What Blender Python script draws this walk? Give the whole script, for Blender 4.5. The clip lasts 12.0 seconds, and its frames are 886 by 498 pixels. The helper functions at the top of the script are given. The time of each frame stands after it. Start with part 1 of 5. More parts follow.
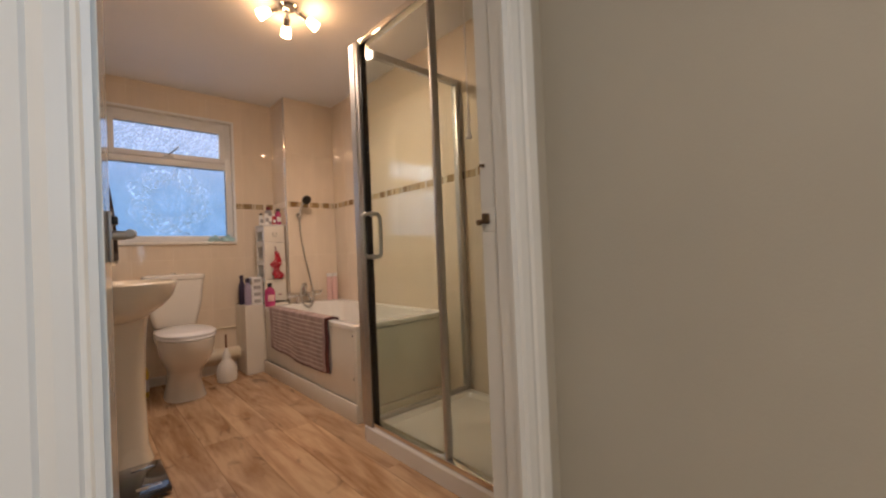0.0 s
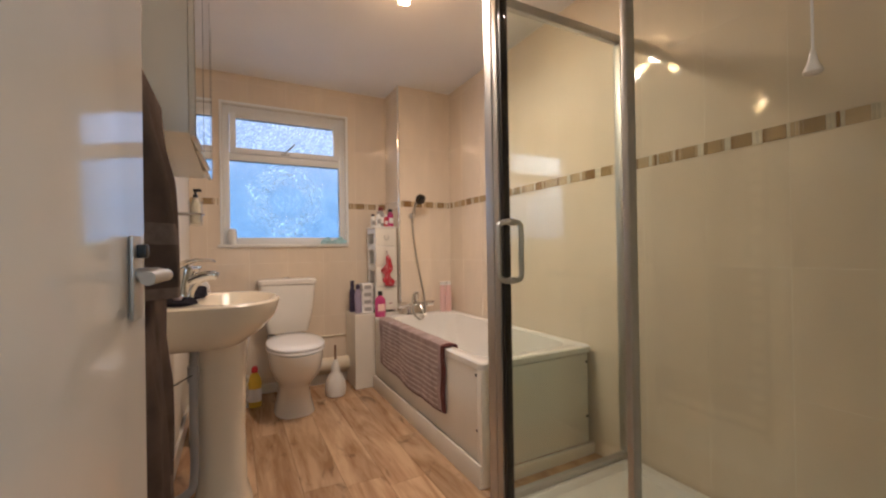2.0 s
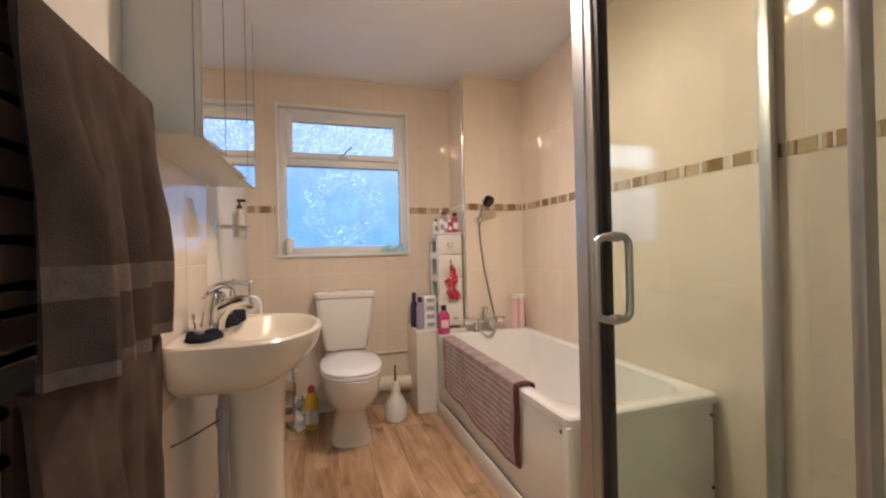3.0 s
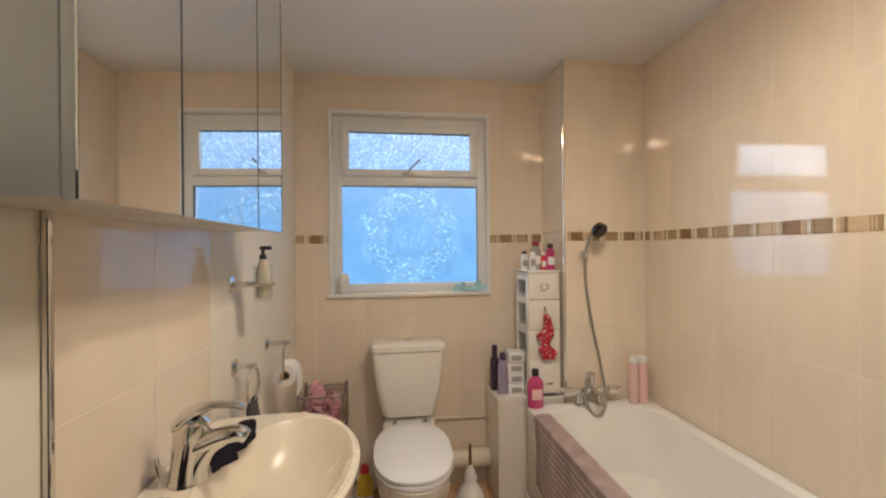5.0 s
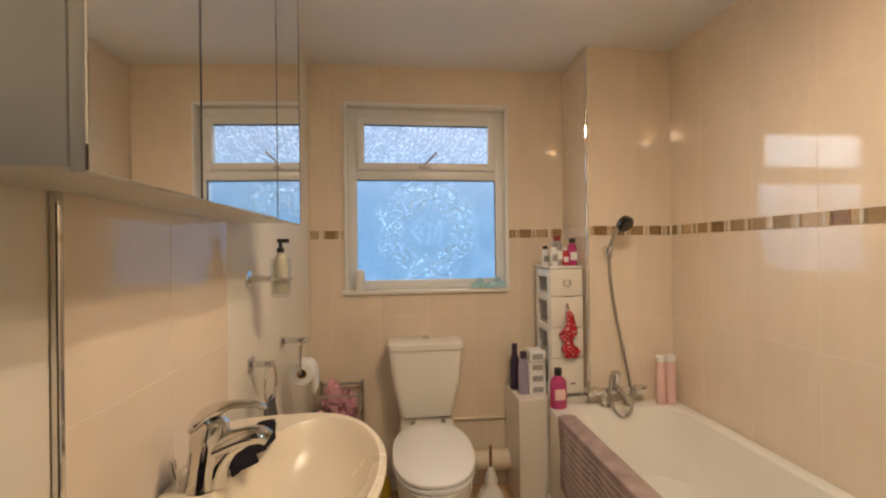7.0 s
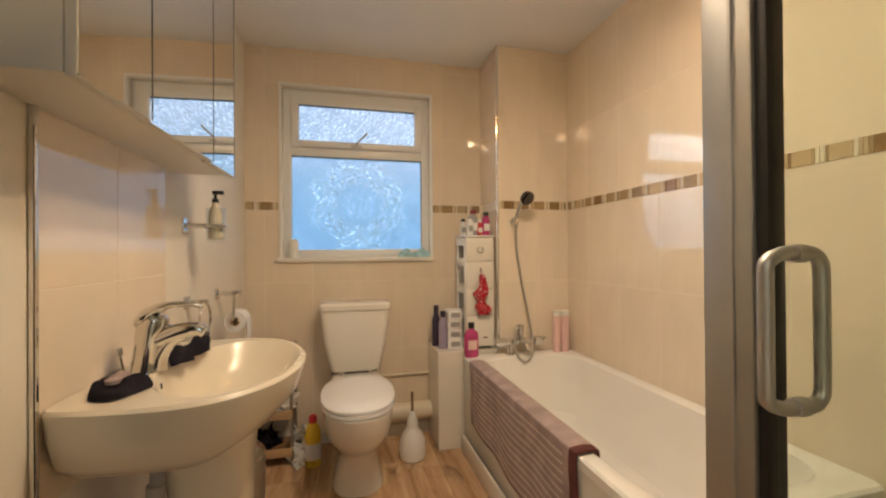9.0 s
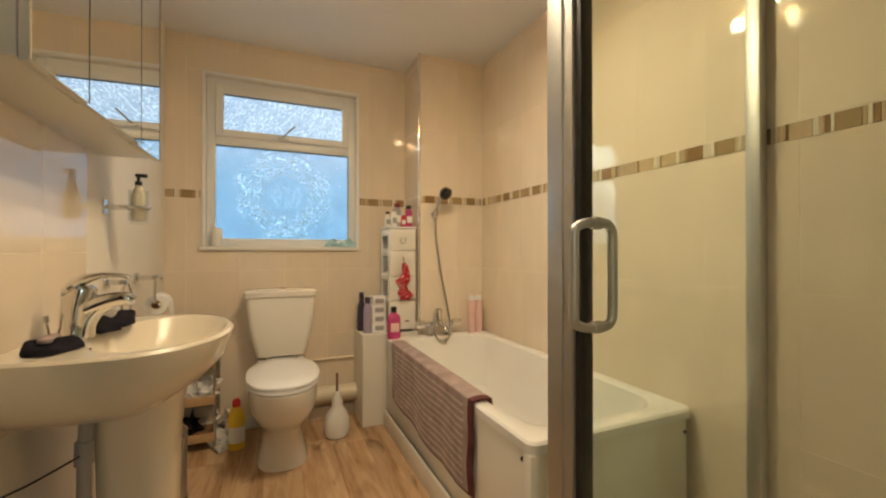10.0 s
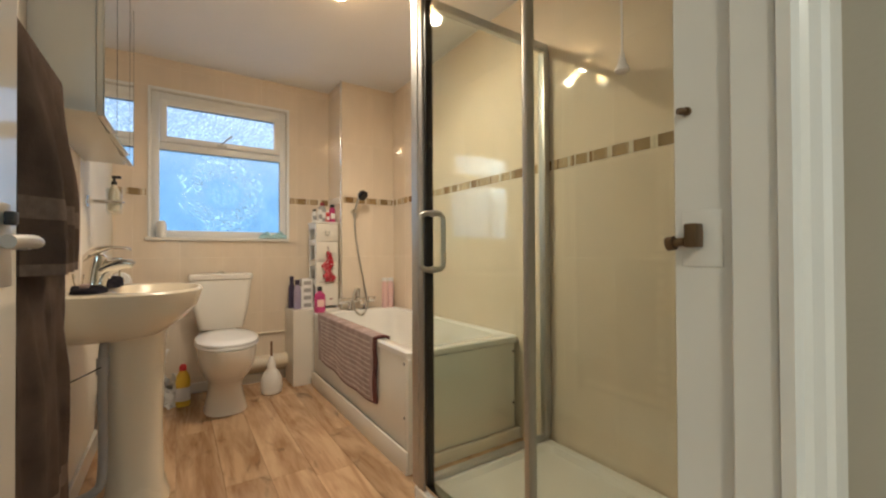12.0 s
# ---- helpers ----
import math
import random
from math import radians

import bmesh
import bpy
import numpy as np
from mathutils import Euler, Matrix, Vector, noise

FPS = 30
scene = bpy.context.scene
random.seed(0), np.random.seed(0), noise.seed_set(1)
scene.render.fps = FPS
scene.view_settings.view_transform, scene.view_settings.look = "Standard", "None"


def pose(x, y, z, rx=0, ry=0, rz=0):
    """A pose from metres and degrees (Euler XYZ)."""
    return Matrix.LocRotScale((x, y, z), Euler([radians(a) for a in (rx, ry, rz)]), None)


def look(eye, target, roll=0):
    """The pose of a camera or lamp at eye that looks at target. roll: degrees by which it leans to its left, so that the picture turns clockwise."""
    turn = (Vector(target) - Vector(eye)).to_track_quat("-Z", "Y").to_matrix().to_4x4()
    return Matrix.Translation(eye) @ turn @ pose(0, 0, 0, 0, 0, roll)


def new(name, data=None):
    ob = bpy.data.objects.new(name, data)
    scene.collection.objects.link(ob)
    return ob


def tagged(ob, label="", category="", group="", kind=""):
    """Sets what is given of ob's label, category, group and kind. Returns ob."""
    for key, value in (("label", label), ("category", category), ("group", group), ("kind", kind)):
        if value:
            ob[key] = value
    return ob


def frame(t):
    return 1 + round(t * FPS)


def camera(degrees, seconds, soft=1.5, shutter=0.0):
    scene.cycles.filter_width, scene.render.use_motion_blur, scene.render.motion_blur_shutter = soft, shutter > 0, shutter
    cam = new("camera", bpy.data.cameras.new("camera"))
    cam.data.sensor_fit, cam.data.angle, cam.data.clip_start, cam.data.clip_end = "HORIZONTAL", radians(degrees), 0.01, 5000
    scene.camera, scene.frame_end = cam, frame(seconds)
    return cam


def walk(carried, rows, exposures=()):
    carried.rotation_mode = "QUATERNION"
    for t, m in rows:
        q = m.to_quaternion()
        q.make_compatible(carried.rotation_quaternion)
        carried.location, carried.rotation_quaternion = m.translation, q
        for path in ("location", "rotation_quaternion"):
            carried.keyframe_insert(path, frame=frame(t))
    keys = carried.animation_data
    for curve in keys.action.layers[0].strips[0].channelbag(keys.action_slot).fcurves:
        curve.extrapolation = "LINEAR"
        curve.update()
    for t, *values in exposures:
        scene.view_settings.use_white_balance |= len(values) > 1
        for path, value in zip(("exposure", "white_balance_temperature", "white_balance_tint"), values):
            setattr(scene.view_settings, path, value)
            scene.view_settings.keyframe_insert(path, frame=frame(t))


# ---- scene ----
cam = camera(95.3, 12.0, soft=2.2)
PATH = [
    (0, (0.321, 0.226, 0.904), (1.66, 1.711, 0.923), -2.4),
    (0.5, (0.399, 0.352, 0.947), (1.463, 2.045, 0.969), -1.7),
    (1, (0.453, 0.54, 0.996), (1.414, 2.293, 1.012), -1.2),
    (1.5, (0.489, 0.68, 1.013), (1.448, 2.435, 1.026), -0.8),
    (2, (0.52, 0.784, 1.016), (1.441, 2.559, 1.025), -0.9),
    (2.5, (0.616, 0.946, 1.031), (1.404, 2.784, 1.036), -1.0),
    (3, (0.691, 1.132, 1.096), (1.294, 3.039, 1.102), -1.3),
    (3.5, (0.721, 1.324, 1.161), (1.182, 3.271, 1.168), -1.1),
    (5.5, (0.799, 1.865, 1.382), (1.023, 3.853, 1.39), -0.6),
    (6, (0.786, 1.877, 1.395), (0.986, 3.867, 1.406), -0.7),
    (6.5, (0.757, 1.878, 1.365), (0.96, 3.868, 1.375), -0.6),
    (7, (0.743, 1.871, 1.322), (0.962, 3.859, 1.326), -0.7),
    (9, (0.82, 1.585, 1.129), (1.298, 3.527, 1.139), -0.4),
    (9.5, (0.836, 1.467, 1.082), (1.466, 3.365, 1.094), -0.2),
    (10, (0.815, 1.365, 1.062), (1.607, 3.202, 1.072), -0.0),
    (10.5, (0.793, 1.237, 1.042), (1.724, 3.007, 1.053), -0.1),
    (11, (0.757, 1.067, 1.002), (1.785, 2.782, 1.014), -0.1),
    (11.5, (0.711, 0.885, 0.998), (1.784, 2.573, 1.009), -0.2),
    (12, (0.61, 0.669, 0.965), (1.71, 2.339, 0.984), -0.3),
]
# the phone's own exposure and white balance drift: seconds, stops, kelvin, tint
EXPOSURES = [
    (0, -0.30, 6400, 22),
    (0.5, -0.25, 6600, 32),
    (1, -0.20, 6600, 26),
    (1.5, -0.16, 6200, 20),
    (2, -0.05, 5950, 17),
    (2.5, 0.02, 5850, 15),
    (3, 0.12, 5650, 15),
    (3.5, 0.16, 5500, 13),
    (5.5, -0.14, 5850, 7),
    (6, -0.18, 6100, 7),
    (6.5, -0.19, 6250, 10),
    (7, -0.18, 6550, 11),
    (9, -0.06, 6700, 9),
    (9.5, -0.01, 6900, 6),
    (10, 0.00, 6950, 2),
    (10.5, 0.01, 6700, 5),
    (11, 0.06, 6500, 5),
    (11.5, 0.09, 6300, 8),
    (12, 0.12, 6000, 5),
]
walk(cam, [(t, look(eye, target, roll)) for t, eye, target, roll in PATH], EXPOSURES)

# ---- world and light ----
world = bpy.data.worlds.new("world")
scene.world = world
world.use_nodes = True
wn = world.node_tree
sky = wn.nodes.new("ShaderNodeTexSky")
sky.sky_type, sky.sun_disc = "NISHITA", False
sky.sun_elevation, sky.sun_rotation = radians(6), radians(120)
wn.links.new(sky.outputs[0], wn.nodes["Background"].inputs[0])
wn.nodes["Background"].inputs[1].default_value = 0.12

LAMP_POS = (1.274, 2.558)


def area_lamp(name, x, y, z, w, h, rx, rz, watts, colour):
    d = bpy.data.lights.new(name, "AREA")
    d.shape, d.size, d.size_y, d.energy, d.color = "RECTANGLE", w, h, watts, colour
    ob = new(name, d)
    ob.matrix_world = pose(x, y, z, rx, 0, rz)
    return ob


def spot_lamp(name, p, way, watts, colour, degrees):
    d = bpy.data.lights.new(name, "SPOT")
    d.energy, d.color, d.shadow_soft_size, d.spot_size, d.spot_blend = watts, colour, 0.03, radians(degrees), 1.0
    ob = new(name, d)
    ob.matrix_world = look(p, Vector(p) + Vector(way))
    return ob


# added fill lights on the landing, unseen behind the walker: cool as daylight, and warm
area_lamp("landing_daylight_fill", 1.19, -0.75, 1.5, 1.0, 1.2, 0, 0, 17.0, (0.52, 0.80, 1.0)).rotation_euler = (0, radians(90), 0)
area_lamp("landing_warm_fill", -0.35, -1.0, 2.37, 0.3, 0.3, 0, 0, 30.0, (1.0, 0.88, 0.70))

# ---- materials ----


def mat(name, colour, rough=0.5, metal=0.0, var=0.08, scale=6.0, bump=0.0, bscale=80.0, coat=0.0, rnd=0.0, stretch=(1, 1, 1), spec=0.5, roughvar=0.06):
    m = bpy.data.materials.new(name)
    m.use_nodes = True
    nt = m.node_tree
    b = nt.nodes["Principled BSDF"]
    b.inputs["Roughness"].default_value = rough
    b.inputs["Metallic"].default_value = metal
    b.inputs["Coat Weight"].default_value = coat
    b.inputs["Specular IOR Level"].default_value = spec
    tc = nt.nodes.new("ShaderNodeTexCoord")
    mp = nt.nodes.new("ShaderNodeMapping")
    mp.inputs["Scale"].default_value = stretch
    nt.links.new(tc.outputs["Object"], mp.inputs[0])
    n1 = nt.nodes.new("ShaderNodeTexNoise")
    n1.inputs["Scale"].default_value, n1.inputs["Detail"].default_value = scale, 6
    nt.links.new(mp.outputs[0], n1.inputs["Vector"])
    ramp = nt.nodes.new("ShaderNodeMapRange")
    ramp.inputs["From Min"].default_value, ramp.inputs["From Max"].default_value = 0.3, 0.7
    ramp.inputs["To Min"].default_value, ramp.inputs["To Max"].default_value = 1 - var, 1 + var
    nt.links.new(n1.outputs[0], ramp.inputs[0])
    last = ramp.outputs[0]
    if rnd:
        oi = nt.nodes.new("ShaderNodeObjectInfo")
        r2 = nt.nodes.new("ShaderNodeMapRange")
        r2.inputs["To Min"].default_value, r2.inputs["To Max"].default_value = 1 - rnd, 1 + rnd
        nt.links.new(oi.outputs["Random"], r2.inputs[0])
        mu = nt.nodes.new("ShaderNodeMath")
        mu.operation = "MULTIPLY"
        nt.links.new(last, mu.inputs[0])
        nt.links.new(r2.outputs[0], mu.inputs[1])
        last = mu.outputs[0]
    sc = nt.nodes.new("ShaderNodeVectorMath")
    sc.operation = "SCALE"
    sc.inputs[0].default_value = colour
    nt.links.new(last, sc.inputs["Scale"])
    nt.links.new(sc.outputs[0], b.inputs["Base Color"])
    n2 = nt.nodes.new("ShaderNodeTexNoise")
    n2.inputs["Scale"].default_value, n2.inputs["Detail"].default_value = bscale, 4
    nt.links.new(mp.outputs[0], n2.inputs["Vector"])
    rr = nt.nodes.new("ShaderNodeMapRange")
    rr.inputs["To Min"].default_value, rr.inputs["To Max"].default_value = max(0.01, rough - roughvar), min(1, rough + roughvar)
    nt.links.new(n1.outputs[0], rr.inputs[0])
    nt.links.new(rr.outputs[0], b.inputs["Roughness"])
    if bump:
        bp = nt.nodes.new("ShaderNodeBump")
        bp.inputs["Strength"].default_value, bp.inputs["Distance"].default_value = bump, 0.004
        nt.links.new(n2.outputs[0], bp.inputs["Height"])
        nt.links.new(bp.outputs[0], b.inputs["Normal"])
    return m


def wood_mat(name, dark, light, rough, rnd=True, along="Y", knots=True):
    """Oak-look boards: long grain, a finer grain across it and a few knots."""
    m = bpy.data.materials.new(name)
    m.use_nodes = True
    nt = m.node_tree
    b = nt.nodes["Principled BSDF"]
    geo = nt.nodes.new("ShaderNodeNewGeometry")
    oi = nt.nodes.new("ShaderNodeObjectInfo")
    add = nt.nodes.new("ShaderNodeVectorMath")
    add.operation = "MULTIPLY_ADD"
    add.inputs[1].default_value = (7.3, 3.1, 5.7)
    nt.links.new(oi.outputs["Random"], add.inputs[0])
    nt.links.new(geo.outputs["Position"], add.inputs[2])
    mp = nt.nodes.new("ShaderNodeMapping")
    mp.inputs["Scale"].default_value = (9, 1.1, 9) if along == "Y" else (1.1, 9, 9)
    nt.links.new(add.outputs[0], mp.inputs[0])
    n1 = nt.nodes.new("ShaderNodeTexNoise")
    n1.inputs["Scale"].default_value, n1.inputs["Detail"].default_value, n1.inputs["Distortion"].default_value = 1.0, 8, 1.6
    nt.links.new(mp.outputs[0], n1.inputs["Vector"])
    n2 = nt.nodes.new("ShaderNodeTexNoise")
    n2.inputs["Scale"].default_value, n2.inputs["Detail"].default_value = 7.0, 6
    nt.links.new(mp.outputs[0], n2.inputs["Vector"])
    mix = nt.nodes.new("ShaderNodeMath")
    mix.operation = "MULTIPLY_ADD"
    mix.inputs[1].default_value = 0.24
    nt.links.new(n2.outputs[0], mix.inputs[0])
    nt.links.new(n1.outputs[0], mix.inputs[2])
    cr = nt.nodes.new("ShaderNodeValToRGB")
    cr.color_ramp.elements[0].position, cr.color_ramp.elements[0].color = 0.44, (*dark, 1)
    cr.color_ramp.elements[1].position, cr.color_ramp.elements[1].color = 0.74, (*light, 1)
    nt.links.new(mix.outputs[0], cr.inputs[0])
    hv = nt.nodes.new("ShaderNodeHueSaturation")
    r2 = nt.nodes.new("ShaderNodeMapRange")
    r2.inputs["To Min"].default_value, r2.inputs["To Max"].default_value = (0.86, 1.12) if rnd else (1, 1)
    nt.links.new(oi.outputs["Random"], r2.inputs[0])
    nt.links.new(r2.outputs[0], hv.inputs["Value"])
    nt.links.new(cr.outputs[0], hv.inputs["Color"])
    kn = nt.nodes.new("ShaderNodeTexNoise")
    kn.inputs["Scale"].default_value, kn.inputs["Detail"].default_value, kn.inputs["Distortion"].default_value = 5.5, 3, 0.8
    km = nt.nodes.new("ShaderNodeMapping")
    km.inputs["Scale"].default_value = (1.5, 0.8, 1) if along == "Y" else (0.8, 1.5, 1)
    nt.links.new(add.outputs[0], km.inputs[0])
    nt.links.new(km.outputs[0], kn.inputs["Vector"])
    kr = nt.nodes.new("ShaderNodeMapRange")
    kr.inputs["From Min"].default_value, kr.inputs["From Max"].default_value = 0.60, 0.72
    kr.inputs["To Min"].default_value, kr.inputs["To Max"].default_value = 1.0, 0.55
    nt.links.new(kn.outputs[0], kr.inputs[0])
    kx = nt.nodes.new("ShaderNodeVectorMath")
    kx.operation = "SCALE"
    nt.links.new(hv.outputs[0], kx.inputs[0])
    nt.links.new(kr.outputs[0], kx.inputs["Scale"])
    nt.links.new(kx.outputs[0], b.inputs["Base Color"])
    b.inputs["Roughness"].default_value = rough
    bp = nt.nodes.new("ShaderNodeBump")
    bp.inputs["Strength"].default_value, bp.inputs["Distance"].default_value = 0.12, 0.002
    nt.links.new(mix.outputs[0], bp.inputs["Height"])
    nt.links.new(bp.outputs[0], b.inputs["Normal"])
    return m


def clear_glass(name, tint, gloss_rough=0.01):
    """Thin clear pane: tinted transparency under a Fresnel gloss."""
    m = bpy.data.materials.new(name)
    m.use_nodes = True
    nt = m.node_tree
    nt.nodes.remove(nt.nodes["Principled BSDF"])
    tr = nt.nodes.new("ShaderNodeBsdfTransparent")
    tr.inputs[0].default_value = (*tint, 1)
    gl = nt.nodes.new("ShaderNodeBsdfGlossy")
    gl.inputs["Roughness"].default_value = gloss_rough
    lw = nt.nodes.new("ShaderNodeLayerWeight")
    lw.inputs[0].default_value = 0.5
    pw = nt.nodes.new("ShaderNodeMath")
    pw.operation = "POWER"
    pw.inputs[1].default_value = 5.0
    nt.links.new(lw.outputs["Facing"], pw.inputs[0])
    fr = nt.nodes.new("ShaderNodeMapRange")
    fr.inputs["To Min"].default_value, fr.inputs["To Max"].default_value = 0.035, 0.75
    nt.links.new(pw.outputs[0], fr.inputs[0])
    mx = nt.nodes.new("ShaderNodeMixShader")
    nt.links.new(fr.outputs[0], mx.inputs[0])
    nt.links.new(tr.outputs[0], mx.inputs[1])
    nt.links.new(gl.outputs[0], mx.inputs[2])
    nt.links.new(mx.outputs[0], nt.nodes["Material Output"].inputs[0])
    return m


def frosted_glass():
    """Patterned obscure glass: a stippled pane with a wreath of leaf strokes below and sprays in the vent."""
    m = bpy.data.materials.new("obscure_glass")
    m.use_nodes = True
    nt = m.node_tree
    b = nt.nodes["Principled BSDF"]
    b.inputs["Transmission Weight"].default_value = 1.0
    b.inputs["Roughness"].default_value = 0.22
    b.inputs["IOR"].default_value = 1.45

    def calc(op, x, y=None, z=None):
        n = nt.nodes.new("ShaderNodeMath")
        n.operation = op
        for i, q in enumerate((x, y, z)):
            if q is None:
                continue
            if isinstance(q, (int, float)):
                n.inputs[i].default_value = q
            else:
                nt.links.new(q, n.inputs[i])
        return n.outputs[0]

    def ease(x, a, c):
        n = nt.nodes.new("ShaderNodeMapRange")
        n.interpolation_type = "SMOOTHSTEP"
        n.inputs["From Min"].default_value, n.inputs["From Max"].default_value = a, c
        nt.links.new(x, n.inputs[0])
        return n.outputs[0]

    def strokes(u, v, seed, a, c):
        """Slim curved marks in the u, v plane."""
        xyz = nt.nodes.new("ShaderNodeCombineXYZ")
        nt.links.new(u, xyz.inputs[0])
        nt.links.new(v, xyz.inputs[1])
        xyz.inputs[2].default_value = seed
        n = nt.nodes.new("ShaderNodeTexNoise")
        n.inputs["Scale"].default_value, n.inputs["Detail"].default_value, n.inputs["Distortion"].default_value = 1.0, 2, 1.2
        nt.links.new(xyz.outputs[0], n.inputs["Vector"])
        return ease(calc("ABSOLUTE", calc("SUBTRACT", n.outputs[0], 0.5)), a, c)

    tc = nt.nodes.new("ShaderNodeTexCoord")
    sp = nt.nodes.new("ShaderNodeSeparateXYZ")
    nt.links.new(tc.outputs["Object"], sp.inputs[0])
    x, z = sp.outputs["X"], calc("SUBTRACT", sp.outputs["Z"], 0.352)
    r = calc("SQRT", calc("ADD", calc("MULTIPLY", x, x), calc("MULTIPLY", z, z)))
    angle = calc("ARCTAN2", z, x)
    r = calc("MULTIPLY", r, calc("ADD", 1.0, calc("MULTIPLY", calc("COSINE", calc("MULTIPLY", angle, 8.0)), 0.06)))
    ring = calc("MULTIPLY", ease(r, 0.13, 0.17), ease(r, 0.36, 0.20))
    wreath = calc("MULTIPLY", strokes(calc("MULTIPLY", angle, 5.0), calc("MULTIPLY", r, 34.0), 1.0, 0.045, 0.012), ring)
    inner = calc("MULTIPLY", strokes(calc("MULTIPLY", x, 60.0), calc("MULTIPLY", z, 18.0), 4.0, 0.03, 0.01), ease(r, 0.13, 0.08))
    spray = calc("MULTIPLY", strokes(calc("MULTIPLY", calc("ADD", x, z), 13.0), calc("MULTIPLY", calc("SUBTRACT", x, z), 24.0), 7.0, 0.05, 0.008), ease(sp.outputs["Z"], 0.68, 0.72))
    lines = calc("ADD", wreath, calc("ADD", calc("MULTIPLY", inner, 0.5), calc("MULTIPLY", spray, 0.6)))
    fine = nt.nodes.new("ShaderNodeTexNoise")
    fine.inputs["Scale"].default_value, fine.inputs["Detail"].default_value = 130, 3
    nt.links.new(tc.outputs["Object"], fine.inputs["Vector"])
    soft = nt.nodes.new("ShaderNodeTexNoise")
    soft.inputs["Scale"].default_value, soft.inputs["Detail"].default_value = 6, 2
    nt.links.new(tc.outputs["Object"], soft.inputs["Vector"])
    tone = calc("ADD", calc("MULTIPLY", lines, 1.3), calc("ADD", calc("MULTIPLY", ring, 0.18), calc("MULTIPLY", calc("SUBTRACT", fine.outputs[0], 0.45), 0.9)))
    tone = calc("ADD", tone, calc("MULTIPLY", calc("SUBTRACT", soft.outputs[0], 0.45), 0.6))
    cr = nt.nodes.new("ShaderNodeValToRGB")
    cr.color_ramp.elements[0].position, cr.color_ramp.elements[0].color = 0.0, (0.54, 0.60, 0.67, 1)
    cr.color_ramp.elements[1].position, cr.color_ramp.elements[1].color = 0.9, (1.0, 1.0, 1.0, 1)
    nt.links.new(tone, cr.inputs[0])
    nt.links.new(cr.outputs[0], b.inputs["Base Color"])
    bp = nt.nodes.new("ShaderNodeBump")
    bp.inputs["Strength"].default_value, bp.inputs["Distance"].default_value = 0.7, 0.006
    nt.links.new(calc("ADD", calc("ADD", wreath, calc("MULTIPLY", spray, 0.10)), calc("MULTIPLY", fine.outputs[0], 0.6)), bp.inputs["Height"])
    nt.links.new(bp.outputs[0], b.inputs["Normal"])
    return m


def relief_glass():
    """Clearer glass of the raised pattern."""
    m = bpy.data.materials.new("relief_glass")
    m.use_nodes = True
    b = m.node_tree.nodes["Principled BSDF"]
    b.inputs["Base Color"].default_value = (0.97, 0.99, 1.0, 1)
    b.inputs["Transmission Weight"].default_value = 1.0
    b.inputs["Roughness"].default_value = 0.08
    b.inputs["IOR"].default_value = 1.5
    return m


def glow(name, colour, strength):
    m = bpy.data.materials.new(name)
    m.use_nodes = True
    b = m.node_tree.nodes["Principled BSDF"]
    b.inputs["Base Color"].default_value = (0.9, 0.88, 0.85, 1)
    b.inputs["Roughness"].default_value = 0.35
    b.inputs["Emission Color"].default_value = (*colour, 1)
    b.inputs["Emission Strength"].default_value = strength
    return m


